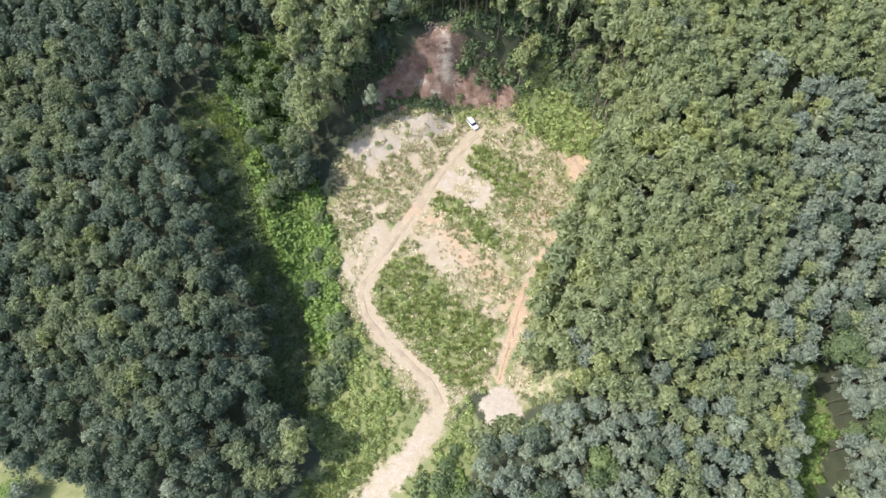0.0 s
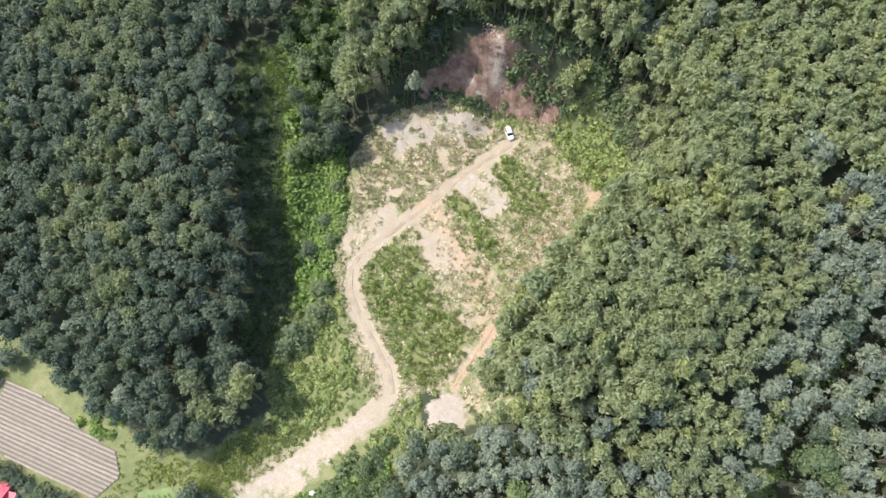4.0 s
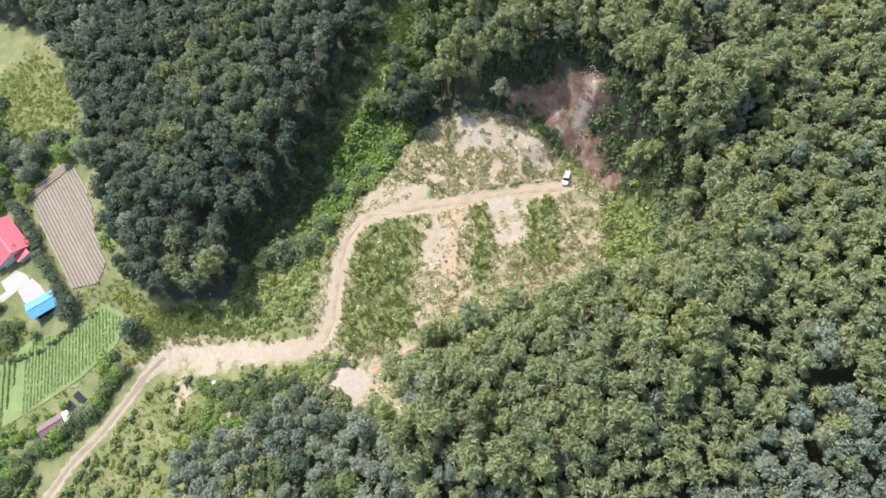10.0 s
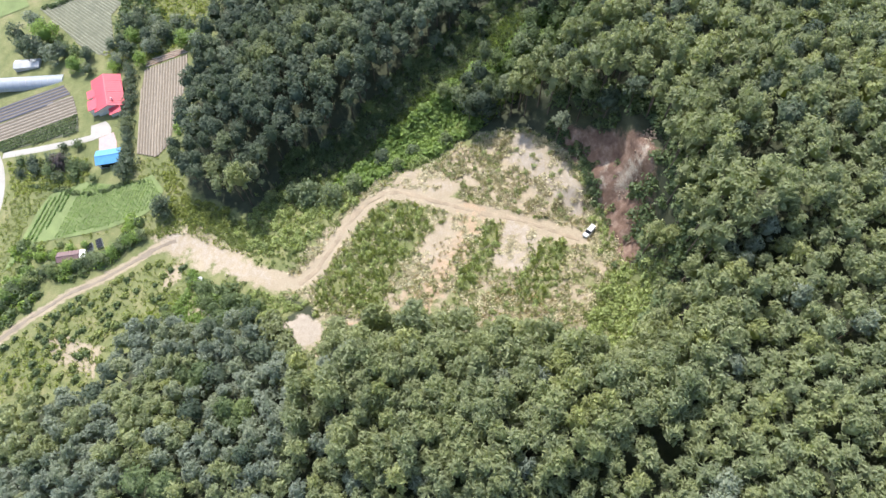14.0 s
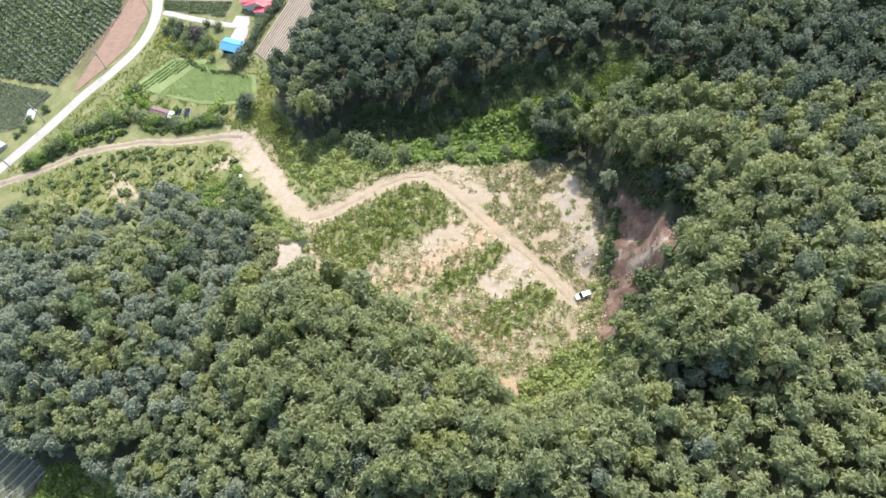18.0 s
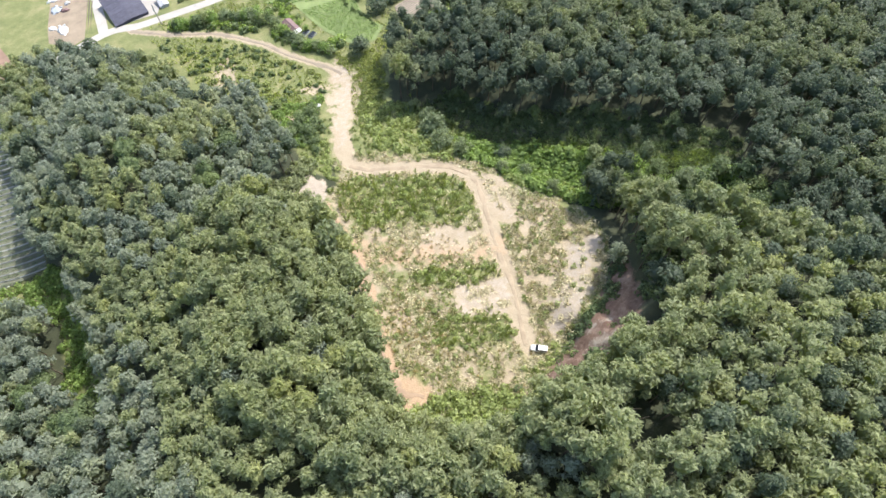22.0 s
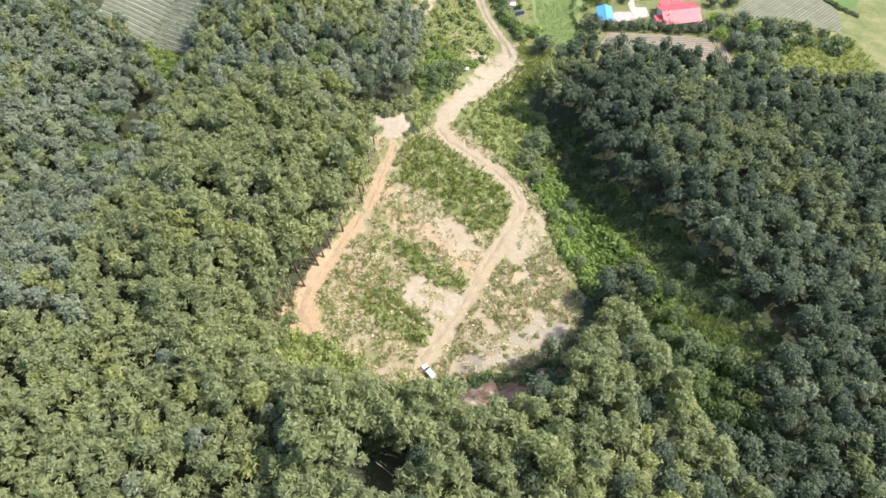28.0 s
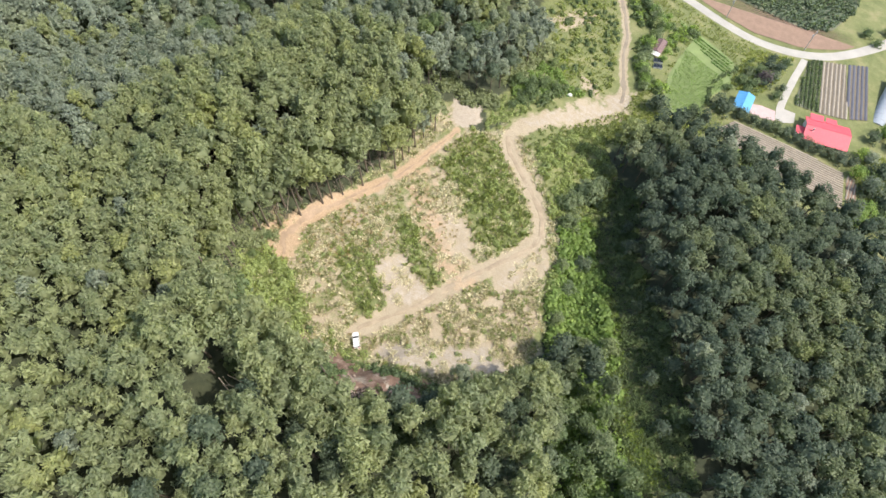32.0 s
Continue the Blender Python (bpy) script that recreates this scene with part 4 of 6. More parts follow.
scatter("bright_grass", thicket([(-2, -12.5), (-11.5, -3.5), (-7.2, 1.8), (-0.6, -7.6)], 2.6, 191, 0.6, 1.1, 1.0) + thicket([(8, -57), (-0.9, -53), (-8, -42), (0.7, -33), (8.5, -45)], 0.5, 192, 0.6, 1.2), [tuft(190 + k, 10, 0.5, 0.7) for k in range(4)], LEAF_GULLY, "bright yellow-green grass between the orchard bushes", "grass")
scatter("gap_scrub", thicket(EAST_GAP, 0.5, 136, 0.7, 1.7) + thicket(LIT_BANK, 0.5, 137, 0.9, 2.2), shrub_bases, LEAF_LIME, "fresh green scrub in the gaps of the wood", "scrub")
# dark leaf colour here deepens the shade on the gully floor
scatter("shade_grass", thicket(GULLY, 1.6, 138, 1.0, 2.0), [tuft(180 + k, 12, 0.5, 0.8) for k in range(4)], LEAF_MID, "grass darkened for the shade of the gully", "grass")
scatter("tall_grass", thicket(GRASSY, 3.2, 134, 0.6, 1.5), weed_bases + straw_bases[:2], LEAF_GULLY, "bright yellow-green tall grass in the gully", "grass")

RIM = [(-27, 112), (-16, 120), (-8, 127.5), (3, 128.5), (12, 124.5), (21, 122), (26, 127), (13, 131), (2, 135), (-11, 133), (-21, 125), (-33, 114)]
scatter("rim_scrub", thicket(RIM, 0.9, 141, 0.8, 2.4) + thicket([(4, 120), (20, 118), (22, 123), (12, 127), (4, 128)], 0.9, 145, 0.8, 2.2) + thicket([(20, 112), (26, 119), (34, 114), (42, 106), (46, 110), (36, 121), (24, 124)], 0.5, 143, 0.9, 2.2), shrub_bases, LEAF_MID, "dark green scrub round the rim of the cut bank", "scrub")
scatter("bank_scrub", thicket(CUT, 0.05, 144, 0.5, 1.3, 1.0), shrub_bases, LEAF_MID, "stray dark shrubs rooted in the cut bank", "scrub")
scatter("scarp_scrub", thicket([(-24, 108.5), (-15, 112), (-5, 113), (3, 113.5), (3, 115), (-6, 115), (-16, 114), (-25, 110.5)], 0.9, 142, 0.6, 1.4, 1.5), shrub_bases, LEAF_MID, "dark scrub along the scarp above the bare soil", "scrub")

# dark plants filling the strip, their colour standing in for deep shade
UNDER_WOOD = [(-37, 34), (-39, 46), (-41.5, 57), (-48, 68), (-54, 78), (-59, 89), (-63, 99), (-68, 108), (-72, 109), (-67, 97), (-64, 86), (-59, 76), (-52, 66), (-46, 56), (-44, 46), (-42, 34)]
scatter("wood_undergrowth", thicket(UNDER_WOOD, 1.1, 151, 0.4, 1.2), shrub_bases, LEAF_MID, "undergrowth coloured dark for the shade at the wood's foot", "undergrowth")


# ---- fields ----
def scan(poly, ang, spacing):
    """Parallel lines across an outline: pairs of end points, at that turn in degrees."""
    c, s = math.cos(radians(ang)), math.sin(radians(ang))
    p = [(x * c + y * s, y * c - x * s) for x, y in poly]
    lo, hi = min(v for _, v in p), max(v for _, v in p)
    lines, k = [], lo + spacing * 0.5
    while k < hi:
        us = []
        for i in range(len(p)):
            (u0, v0), (u1, v1) = p[i - 1], p[i]
            if (v0 > k) != (v1 > k):
                us.append(u0 + (u1 - u0) * (k - v0) / (v1 - v0))
        us.sort()
        for a, b in zip(us[::2], us[1::2]):
            if b - a > 1.5:
                lines.append(((a * c - k * s, a * s + k * c), (b * c - k * s, b * s + k * c)))
        k += spacing
    return lines


def patch(name, poly, mat, label, category="field", lift=0.16, kind="structure", ang=0):
    """A thin sheet of worked soil laid over the ground inside an outline."""
    lines = scan(poly, ang, 1.0)
    n = 24
    v = []
    for a, b in lines:
        for t in np.linspace(0, 1, n):
            v.append((a[0] + (b[0] - a[0]) * t, a[1] + (b[1] - a[1]) * t))
    v = np.array(v)
    z = ground_z(v[:, 0], v[:, 1]) + lift
    i = np.arange(len(v)).reshape(-1, n)
    q = np.stack([i[:-1, :-1], i[:-1, 1:], i[1:, 1:], i[1:, :-1]], -1).reshape(-1, 4)
    me = quad_mesh(name, np.c_[v, z], q, mat)
    me.polygons.foreach_set("use_smooth", [True] * len(me.polygons))
    return tagged(new(name, me), label, category, kind=kind)


def row_mesh(name, a, b, width, height, mat, seed, lift=0.15, wavy=0.06):
    """One rounded ridge from a to b, following the ground."""
    r = np.random.RandomState(seed)
    L = math.hypot(b[0] - a[0], b[1] - a[1])
    n = max(3, int(L / 1.6))
    t = np.linspace(0, 1, n)
    dx, dy = (b[0] - a[0]) / L, (b[1] - a[1]) / L
    cx, cy = a[0] + (b[0] - a[0]) * t, a[1] + (b[1] - a[1]) * t
    sway = np.convolve(r.normal(0, 1, n + 4), np.ones(3) / 3, "same")[2:n + 2] * wavy
    prof = ((-1, 0), (-0.5, 0.8), (0.5, 0.8), (1, 0))
    v = []
    for u, h in prof:
        off = u * width / 2 + sway
        x, y = cx - dy * off, cy + dx * off
        v.append(np.stack([x, y, ground_z(x, y) + lift + h * height * (1 + r.normal(0, 0.12, n)) - (h == 0) * 0.05], 1))
    v = np.stack(v, 1).reshape(-1, 3)
    i = np.arange(n * 4).reshape(n, 4)
    q = np.stack([i[:-1, :-1], i[:-1, 1:], i[1:, 1:], i[1:, :-1]], -1).reshape(-1, 4)
    return quad_mesh(name, v, q, mat)


def ridged_field(name, poly, ang, spacing, width, height, mat, base, label, part_name="ridge", seed=0):
    field = thing(name, Matrix(), label, "field")
    sheet = patch("bed", poly, base, "", kind="part", ang=ang)
    del sheet["kind"]
    del sheet["category"]
    sheet.parent = field
    for i, (a, b) in enumerate(scan(poly, ang, spacing)):
        ob = new(part_name, row_mesh(part_name, a, b, width, height, mat, seed + i))
        ob.parent = field
    return field


def crop_rows(field, poly, ang, spacing, leaf, size, gap, part_name="planting", seed=0):
    """Rows of leafy plants, one mesh a row."""
    r = np.random.RandomState(seed)
    base = [shrub_mesh(50 + seed + k, 9, leaf, 0.5, 0.6) for k in range(3)]
    for a, b in scan(poly, ang, spacing):
        L = math.hypot(b[0] - a[0], b[1] - a[1])
        chunks = []
        h0, h1 = gz(*a), gz(*b)
        hm = gz((a[0] + b[0]) / 2, (a[1] + b[1]) / 2)
        for k in range(int(L / gap)):
            if r.uniform() < 0.06:
                continue
            t = (k + r.uniform(0.3, 0.7)) * gap / L
            x, y = a[0] + (b[0] - a[0]) * t + r.normal(0, 0.06), a[1] + (b[1] - a[1]) * t + r.normal(0, 0.06)
            s = size * r.uniform(0.75, 1.2)
            v, q = base[r.randint(3)]
            v, q = v[26:], q[24:] - 26
            h = h0 + (hm - h0) * 2 * t if t < 0.5 else hm + (h1 - hm) * (2 * t - 1)
            chunks.append((v * s + np.array([x, y, h + 0.2]), q))
        if chunks:
            ob = tagged(new(part_name, quad_mesh(part_name, *join(chunks), leaf)), kind="stuff")
            ob.parent = field


SOIL_FIELD = plain("weedy field soil", (0.17, 0.18, 0.12), 0.5, 0.2, 0.95, 0.5, 6)
GREEN_FIELD = plain("deep green grass", (0.105, 0.175, 0.055), 0.2, 0.2, 0.95, 0.6, 6)
SOIL_FALLOW = plain("weedy fallow soil", (0.165, 0.172, 0.115), 0.3, 0.3, 0.95, 0.5, 6)
SOIL_FALLOW_RIDGE = plain("thin grass on fallow ridges", (0.215, 0.217, 0.155), 0.35, 0.35, 0.95, 0.5, 6)
SOIL_FURROW = plain("dark furrow soil", (0.165, 0.138, 0.102), 0.5, 0.2, 0.95, 0.5, 6)
STRIPES = [(-97.5, -6), (-98, 9.5), (-83, 7.5), (-69.5, 3), (-61.5, 2), (-57.5, -3.4), (-61.8, -10), (-73, -9), (-87, -8)]
ridged_field("ridged_field", STRIPES, -4, 0.98, 0.6, 0.26, SOIL_RIDGE, SOIL_FURROW, "bare pale brown field with long narrow ridges", seed=100)
ridged_field("headland_field", [(-98.5, -6), (-101.5, -5), (-102, 7), (-99, 9.5)], 84, 0.95, 0.55, 0.22, SOIL_RIDGE, SOIL_BROWN, "strip of ridges across the field's end", seed=140)

LEAF_VEG = leaf_material('light crop leaves', (0.15, 0.26, 0.07), (0.24, 0.36, 0.11), 0.3)
VEG = [(-33, -53), (-45, -47), (-57, -39.5), (-57.5, -27), (-51, -14), (-51.5, -5), (-43.3, -1.5), (-38.5, -8), (-37.5, -20), (-38.5, -29), (-41, -43)]
veg = thing("vegetable_field", Matrix(), "bright green vegetable field with planted rows", "field")
veg_bed = patch("bed", VEG, GRASS_FIELD, "", ang=-29)
for k in ("kind", "category"):
    del veg_bed[k]
veg_bed.parent = veg
crop_rows(veg, [(-41, -43), (-34, -51), (-56, -39), (-56.5, -31), (-52, -32)], -29, 1.5, LEAF_CROP, 0.8, 0.45, seed=3)
crop_rows(veg, [(-40, -37), (-54, -29), (-56, -25), (-51, -15), (-50.5, -6), (-43.5, -3), (-39.5, -9), (-38.5, -20), (-39.5, -29)], -29, 0.95, LEAF_VEG, 0.5, 0.4, seed=9)

GARDEN_A = [(-81.5, -56.5), (-86.5, -58.5), (-87, -30), (-79, -29.5)]
GARDEN_B = [(-86.5, -58.8), (-95, -62), (-96.5, -32), (-87, -30)]
GARDEN_C = [(-95, -62.2), (-102, -65.5), (-104, -36), (-97, -32.5)]
g_a = ridged_field("garden_plot", GARDEN_A, 92, 1.35, 0.7, 0.18, SOIL_FIELD, SOIL_FIELD, "garden plot with dense dark green crop rows", seed=180)
crop_rows(g_a, GARDEN_A, 92, 1.35, LEAF_MID, 1.25, 0.55, seed=14)
ridged_field("garden_plot", GARDEN_B, 92, 1.45, 0.85, 0.24, SOIL_RIDGE, SOIL_FURROW, "garden plot of bare tan ridges with thin grass", seed=200)
ridged_field("garden_plot", GARDEN_C, 92, 1.5, 1.1, 0.2, PLASTIC_BLACK, SOIL_FURROW, "garden plot under black and silver mulch film", "film_ridge", seed=220)

BROWN = [(-40, -77.4), (-58, -76.4), (-78, -73.4), (-88, -79), (-96, -82), (-99, -77.5), (-93, -70.5), (-84, -65), (-75, -61.2), (-62, -60.2), (-50, -64), (-38, -69)]
patch("tilled_field", BROWN, SOIL_BROWN, "freshly tilled reddish brown field by the road", ang=5)
CORN = [(-39.5, -78), (-58, -77), (-78, -74), (-88, -80), (-96, -100), (-94, -135), (-60, -130), (-42, -112)]
corn = ridged_field("corn_field", CORN, 62, 2.1, 0.8, 0.2, SOIL_FIELD, SOIL_FIELD, "field of tall dark green crop rows", seed=240)
crop_rows(corn, CORN, 62, 2.1, LEAF_CORN, 2.5, 0.75, seed=21)
PLOT = [(-19, -82), (-36, -78), (-39, -104), (-31, -100), (-24, -99), (-15, -92)]
plot = ridged_field("low_crop_plot", PLOT, 62, 1.0, 0.5, 0.1, SOIL_FIELD, SOIL_FIELD, "plot of low grey-green crop behind the sheds", seed=300)
crop_rows(plot, PLOT, 62, 0.9, LEAF_CORN, 0.9, 0.5, seed=31)
GREY = [(-148, -47), (-152, -20), (-148, -9), (-137, -12), (-131, -18), (-115, -17), (-110, -20), (-119, -29), (-130, -35)]
ridged_field("fallow_field", GREY, 35, 1.1, 0.7, 0.12, SOIL_FALLOW_RIDGE, SOIL_FALLOW, "greyish fallow field with faint ridges", seed=330)
patch("grass_field", [(-178, -50), (-161, -24), (-156.5, -22.3), (-148.5, -37.5), (-152.5, -44), (-165, -62)], GREEN_FIELD, "smooth deep green grass field behind a hedge", "field")
scatter("field_thicket", thicket([(-137, -13), (-146, -2), (-140, 3), (-130, -2), (-122, 2), (-113, 12), (-107, 9), (-104, -2), (-106, -13), (-118, -15), (-126, -15)], 0.13, 196, 1.2, 3.0), shrub_bases, LEAF_MID, "dense green thicket between two fields", "thicket")
scatter("yard_thicket", thicket([(-139, -47), (-134, -39), (-125, -34), (-114, -28), (-114, -31), (-123, -42)], 0.2, 197, 1.0, 2.4, 1.2), shrub_bases, LEAF_MID, "dark thicket behind the farmyard", "thicket")
ef = ridged_field("east_ridge_field", EAST_FIELD, -29, 2.1, 0.6, 0.25, FILM_GREY, SOIL_FIELD, "sloping field with pale film ridges and low crops", "film_ridge", seed=360)
crop_rows(ef, [(x * 0.98 + 1.6, y * 0.98) for x, y in EAST_FIELD], -29, 2.1, LEAF_CORN, 0.8, 0.7, seed=41)
FAR_GREEN = [(-175, -60), (-152, -50), (-150, -75), (-125, -90), (-120, -130), (-175, -130)]
patch("paddy_field", FAR_GREEN, GRASS_FIELD, "smooth green paddy field beyond the gardens", ang=20)


# ---- valley plants ----
def small_tree(name, x, y, R, H, leaf, label, group="", seed=0, n=260):
    t = thing(name, pose(x, y, gz(x, y), rz=seed * 67), label, "tree" if H > 2.6 else "bush", group)
    v, q = leafy_crown(400 + seed % 6, n, max(0.5, R / 3.3), R, H, 9, min(1.0, H / R * 0.5))
    for nm, me in (("trunk", trunk_mesh(500 + seed % 6, H, 0.035 * H, 4)), ("crown", quad_mesh("crown", v, q, leaf))):
        ob = new(nm, me)
        ob.parent = t
    return t


for i, (x, y, H, lx, ly) in enumerate([(15, 132.2, 10, 1.5, 1.0), (17.3, 133.4, 9, -0.8, 1.6), (16, 135.5, 7.5, 2.2, -1.4)]):
    bm = bmesh.new()
    z = gz(x, y)
    tube(bm, [(x, y, z - 0.3), (x + lx * 0.4, y + ly * 0.4, z + H * 0.5), (x + lx, y + ly, z + H)], [0.16, 0.12, 0.05], 6)
    tube(bm, [(x + lx * 0.5, y + ly * 0.5, z + H * 0.6), (x + lx * 0.5 + 1.1, y + ly * 0.5 - 0.6, z + H * 0.8)], [0.06, 0.02], 5)
    tagged(part("dead_tree", bm, TIMBER), "bare bleached dead trunk in a gap of the wood", "dead tree", "dead trunks in the gap")
MID_TREES = [(-28, 40, 4.3, 7.0), (-24.5, 47, 3.4, 5.6), (-31, 36, 2.8, 5.5), (-31, 29, 2.2, 4), (-27, 53, 3.0, 5.5), (-34, 63, 2.6, 5), (-38.5, 92, 2.8, 7), (-36, 96, 3.2, 8), (-47, 85, 2.4, 6), (-44.5, 89, 2.8, 6.5), (-33, 72, 2.2, 4.2), (-33, 82, 2.0, 4), (-51, 110, 3.2, 8), (-29.5, 67, 1.8, 3.4)]
for i, (x, y, R, H) in enumerate(MID_TREES):
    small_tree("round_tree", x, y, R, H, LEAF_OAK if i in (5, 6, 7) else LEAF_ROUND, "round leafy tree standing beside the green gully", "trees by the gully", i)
STRIP_TREES = [(-41, 39, 2.2, 5.5), (-42, 48, 1.8, 4.2), (-44, 55, 2.3, 6), (-48, 63, 2.0, 5), (-52.5, 69, 2.4, 6.5), (-50, 72, 1.6, 4), (-57, 77, 2.1, 5.5), (-61, 86, 2.5, 7), (-57, 90, 1.8, 4.5), (-65, 97, 2.4, 6.5), (-62, 101, 1.9, 5)]
for i, (x, y, R, H) in enumerate(STRIP_TREES):
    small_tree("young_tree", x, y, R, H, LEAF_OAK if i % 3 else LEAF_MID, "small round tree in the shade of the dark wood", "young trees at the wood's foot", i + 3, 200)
rl = np.random.RandomState(61)
placed = []
for x, y in zip(rl.uniform(-62, -38, 900), rl.uniform(94, 131, 900)):
    if sdist(x, y, LIT_BANK) < -0.5 and all(math.hypot(x - a, y - b) > 4.6 for a, b in placed):
        placed.append((x, y))
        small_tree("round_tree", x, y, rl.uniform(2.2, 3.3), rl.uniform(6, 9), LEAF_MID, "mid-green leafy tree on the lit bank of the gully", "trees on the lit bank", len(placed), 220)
small_tree("round_tree", -37.5, -2.5, 3.3, 5.6, LEAF_OAK, "dense dark round tree at the lane's bend", "", 3, 320)

HEDGE = [(-99, -11), (-95.5, -10.8), (-92, -11), (-88.3, -10.6), (-84.5, -11), (-81, -11.6), (-77.5, -12.3), (-74, -12.6), (-70.5, -12.4), (-67, -12.2), (-63, -12.6), (-57.8, -12), (-55.5, -13.5)]
for i, (x, y) in enumerate(HEDGE):
    small_tree("hedge_tree", x, y, 2.1 + 0.5 * (i % 3 == 1) + 0.9 * (i > 10), 3.6 + 0.5 * (i % 2) + 1.2 * (i > 10), LEAF_OAK, "dark dense evergreen of the hedge beside the field", "hedge along the ridged field", i + 1, 180)
LANE_EDGE = resample([(-5, -66), (-8.5, -63), (-15.7, -58.5), (-21.9, -52.8), (-26.8, -46.6), (-29, -38.5), (-27.8, -29.6), (-27.6, -22.4), (-30, -15.5), (-31.5, -9.5)], 2.3)
rb = np.random.RandomState(63)
for i, (x, y) in enumerate(LANE_EDGE):
    R = rb.uniform(1.7, 2.7)
    small_tree("bush", x + rb.normal(0, 0.5), y + rb.normal(0, 0.5), R, R * rb.uniform(1.4, 1.8), (LEAF_ROUND, LEAF_LIME, LEAF_MID, LEAF_ROUND)[rb.randint(4)], "leafy green bush of the hedge along the dirt lane", "bushes along the lane", i, 170)
for i, (x, y, R) in enumerate([(-31, -44, 1.8), (-34.5, -40.5, 1.6), (-33.5, -36, 1.6), (-35.5, -12.5, 1.5), (-24.5, -48, 1.7), (-33.8, -26.5, 1.5), (-34.2, -31, 1.6), (-12, -65, 1.3), (-30.5, -50.5, 1.4)]):
    small_tree("bush", x, y, R, R * 1.5, LEAF_LIME, "leafy green bush behind the lane's hedge", "bushes along the lane", i, 150)
for i, (x, y, R) in enumerate([(-2.7, 8.3, 2.5), (-0.4, 14.5, 2.6), (-6.8, 7.6, 2.2), (4.6, 12.0, 2.8), (1.0, 10.5, 2.3), (-2.1, -2.6, 1.7)]):
    small_tree("bush", x, y, R, R * 1.55, LEAF_MID, "large dark green bush beside the dirt lot", "bushes beside the lot", i + 2, 240)
YARD_BUSHES = [(-64, -30, 2.8), (-67.5, -33.5, 2.6), (-60.5, -30, 2.3), (-70, -38, 2.6), (-65.5, -38, 2.8), (-71.5, -44, 2.5), (-72.5, -29, 2.1), (-62, -35, 2.2), (-57, -24, 1.7), (-68, -43.5, 2.3), (-73.5, -48.5, 2.2), (-69, -48.5, 1.9), (-63, -26.5, 1.8), (-74, -34, 1.7)]
small_tree("plum_tree", -67, -34.8, 2.9, 4.8, LEAF_PLUM, "purple-brown leaved plum tree in the thicket", "", 5, 260)
for i, (x, y, R) in enumerate(YARD_BUSHES):
    small_tree("bush", x, y, R, R * 1.4, LEAF_OAK if i % 2 else LEAF_MID, "garden bush in the thicket beside the yard", "bushes by the yard", i, 150)
WEST_TREES = [(-118, -6.3, 3, 6), (-109.4, 1.4, 3.2, 6), (-104.3, -1.1, 2.8, 5.5), (-100.7, -6.8, 2.4, 5), (-112, -4, 2.8, 5), (-98, 13.5, 3, 7), (-117, -35.5, 3, 6), (-108.5, -30.6, 2.4, 4.5), (-104.9, -26, 2.2, 4), (-113.5, 7, 2.4, 4.5), (-114, -14, 2.2, 4), (-129, -42, 4.4, 8), (-122, -44, 4.0, 8), (-116, -38, 3.4, 7), (-125, -49, 3.6, 7), (-109, -30, 2.6, 5), (-112, -26, 2.6, 4.5), (-104, -15, 2.6, 4.5), (-108, -11, 3, 5), (-114, -9, 2.8, 5), (-120, -10, 3, 5.5), (-105, -3, 2.8, 5),
              (-109, 3, 3, 5.5), (-103, 9, 3, 6), (-124, -6, 2.8, 5), (-118, -1, 2.4, 4), (-113, -17, 2.2, 4), (-101, 14, 3, 6), (-133, -52, 3.5, 7), (-138, -46, 3.4, 7), (-108, 12, 2.6, 5), (-102, -16.5, 2.2, 4)]
for i, (x, y, R, H) in enumerate(WEST_TREES):
    small_tree("field_tree", x, y, R, H, (LEAF_OAK, LEAF_ALDER, LEAF_OAK, LEAF_LIME)[i % 4], "leafy tree in the thicket between the fields", "trees between the fields", i, 240)
POND_BUSHES = [(-100, -84, 2.4), (-104, -80, 2), (-108, -90, 2.2), (1.0, 19.0, 1.8), (2.5, 22.0, 1.7), (-23, -79, 1.5), (-28, -75.5, 1.8), (-19, -78.5, 1.4), (-16, -79.5, 1.2), (42, 101, 1.4), (41.5, 94.5, 1.2)]
for i, (x, y, R) in enumerate(POND_BUSHES):
    small_tree("bush", x, y, R, R * 1.4, LEAF_MID, "leafy green bush at the edge of the track", "", i, 170)

ORCHARD = [(5, -69), (-9, -52), (-15, -38), (-19.5, -20), (-21.5, -6), (-20.5, 1), (-12, 5), (-6, 1), (-1.5, -7), (4, -18), (9.5, -26), (4.5, -48)]
orch = sites_in(ORCHARD, 150, 81, 0.8, 1.6, lambda x, y: (line_dist(x, y, LANE) > 2.5))
orch_mesh = [quad_mesh("orchard_bush", *shrub_mesh(30 + k, 60, LEAF_WEED, 0.8, 0.9), LEAF_WEED if k < 2 else LEAF_MID) for k in range(4)]
for i, (x, y, s, a) in enumerate(orch):
    ob = tagged(new("orchard_bush", orch_mesh[i % 4]), "young olive-green fruit bush in rough grass", "bush", "bushes of the orchard")
    ob.matrix_basis = Matrix.LocRotScale((x, y, gz(x, y)), Euler((0, 0, a)), (s, s, s))
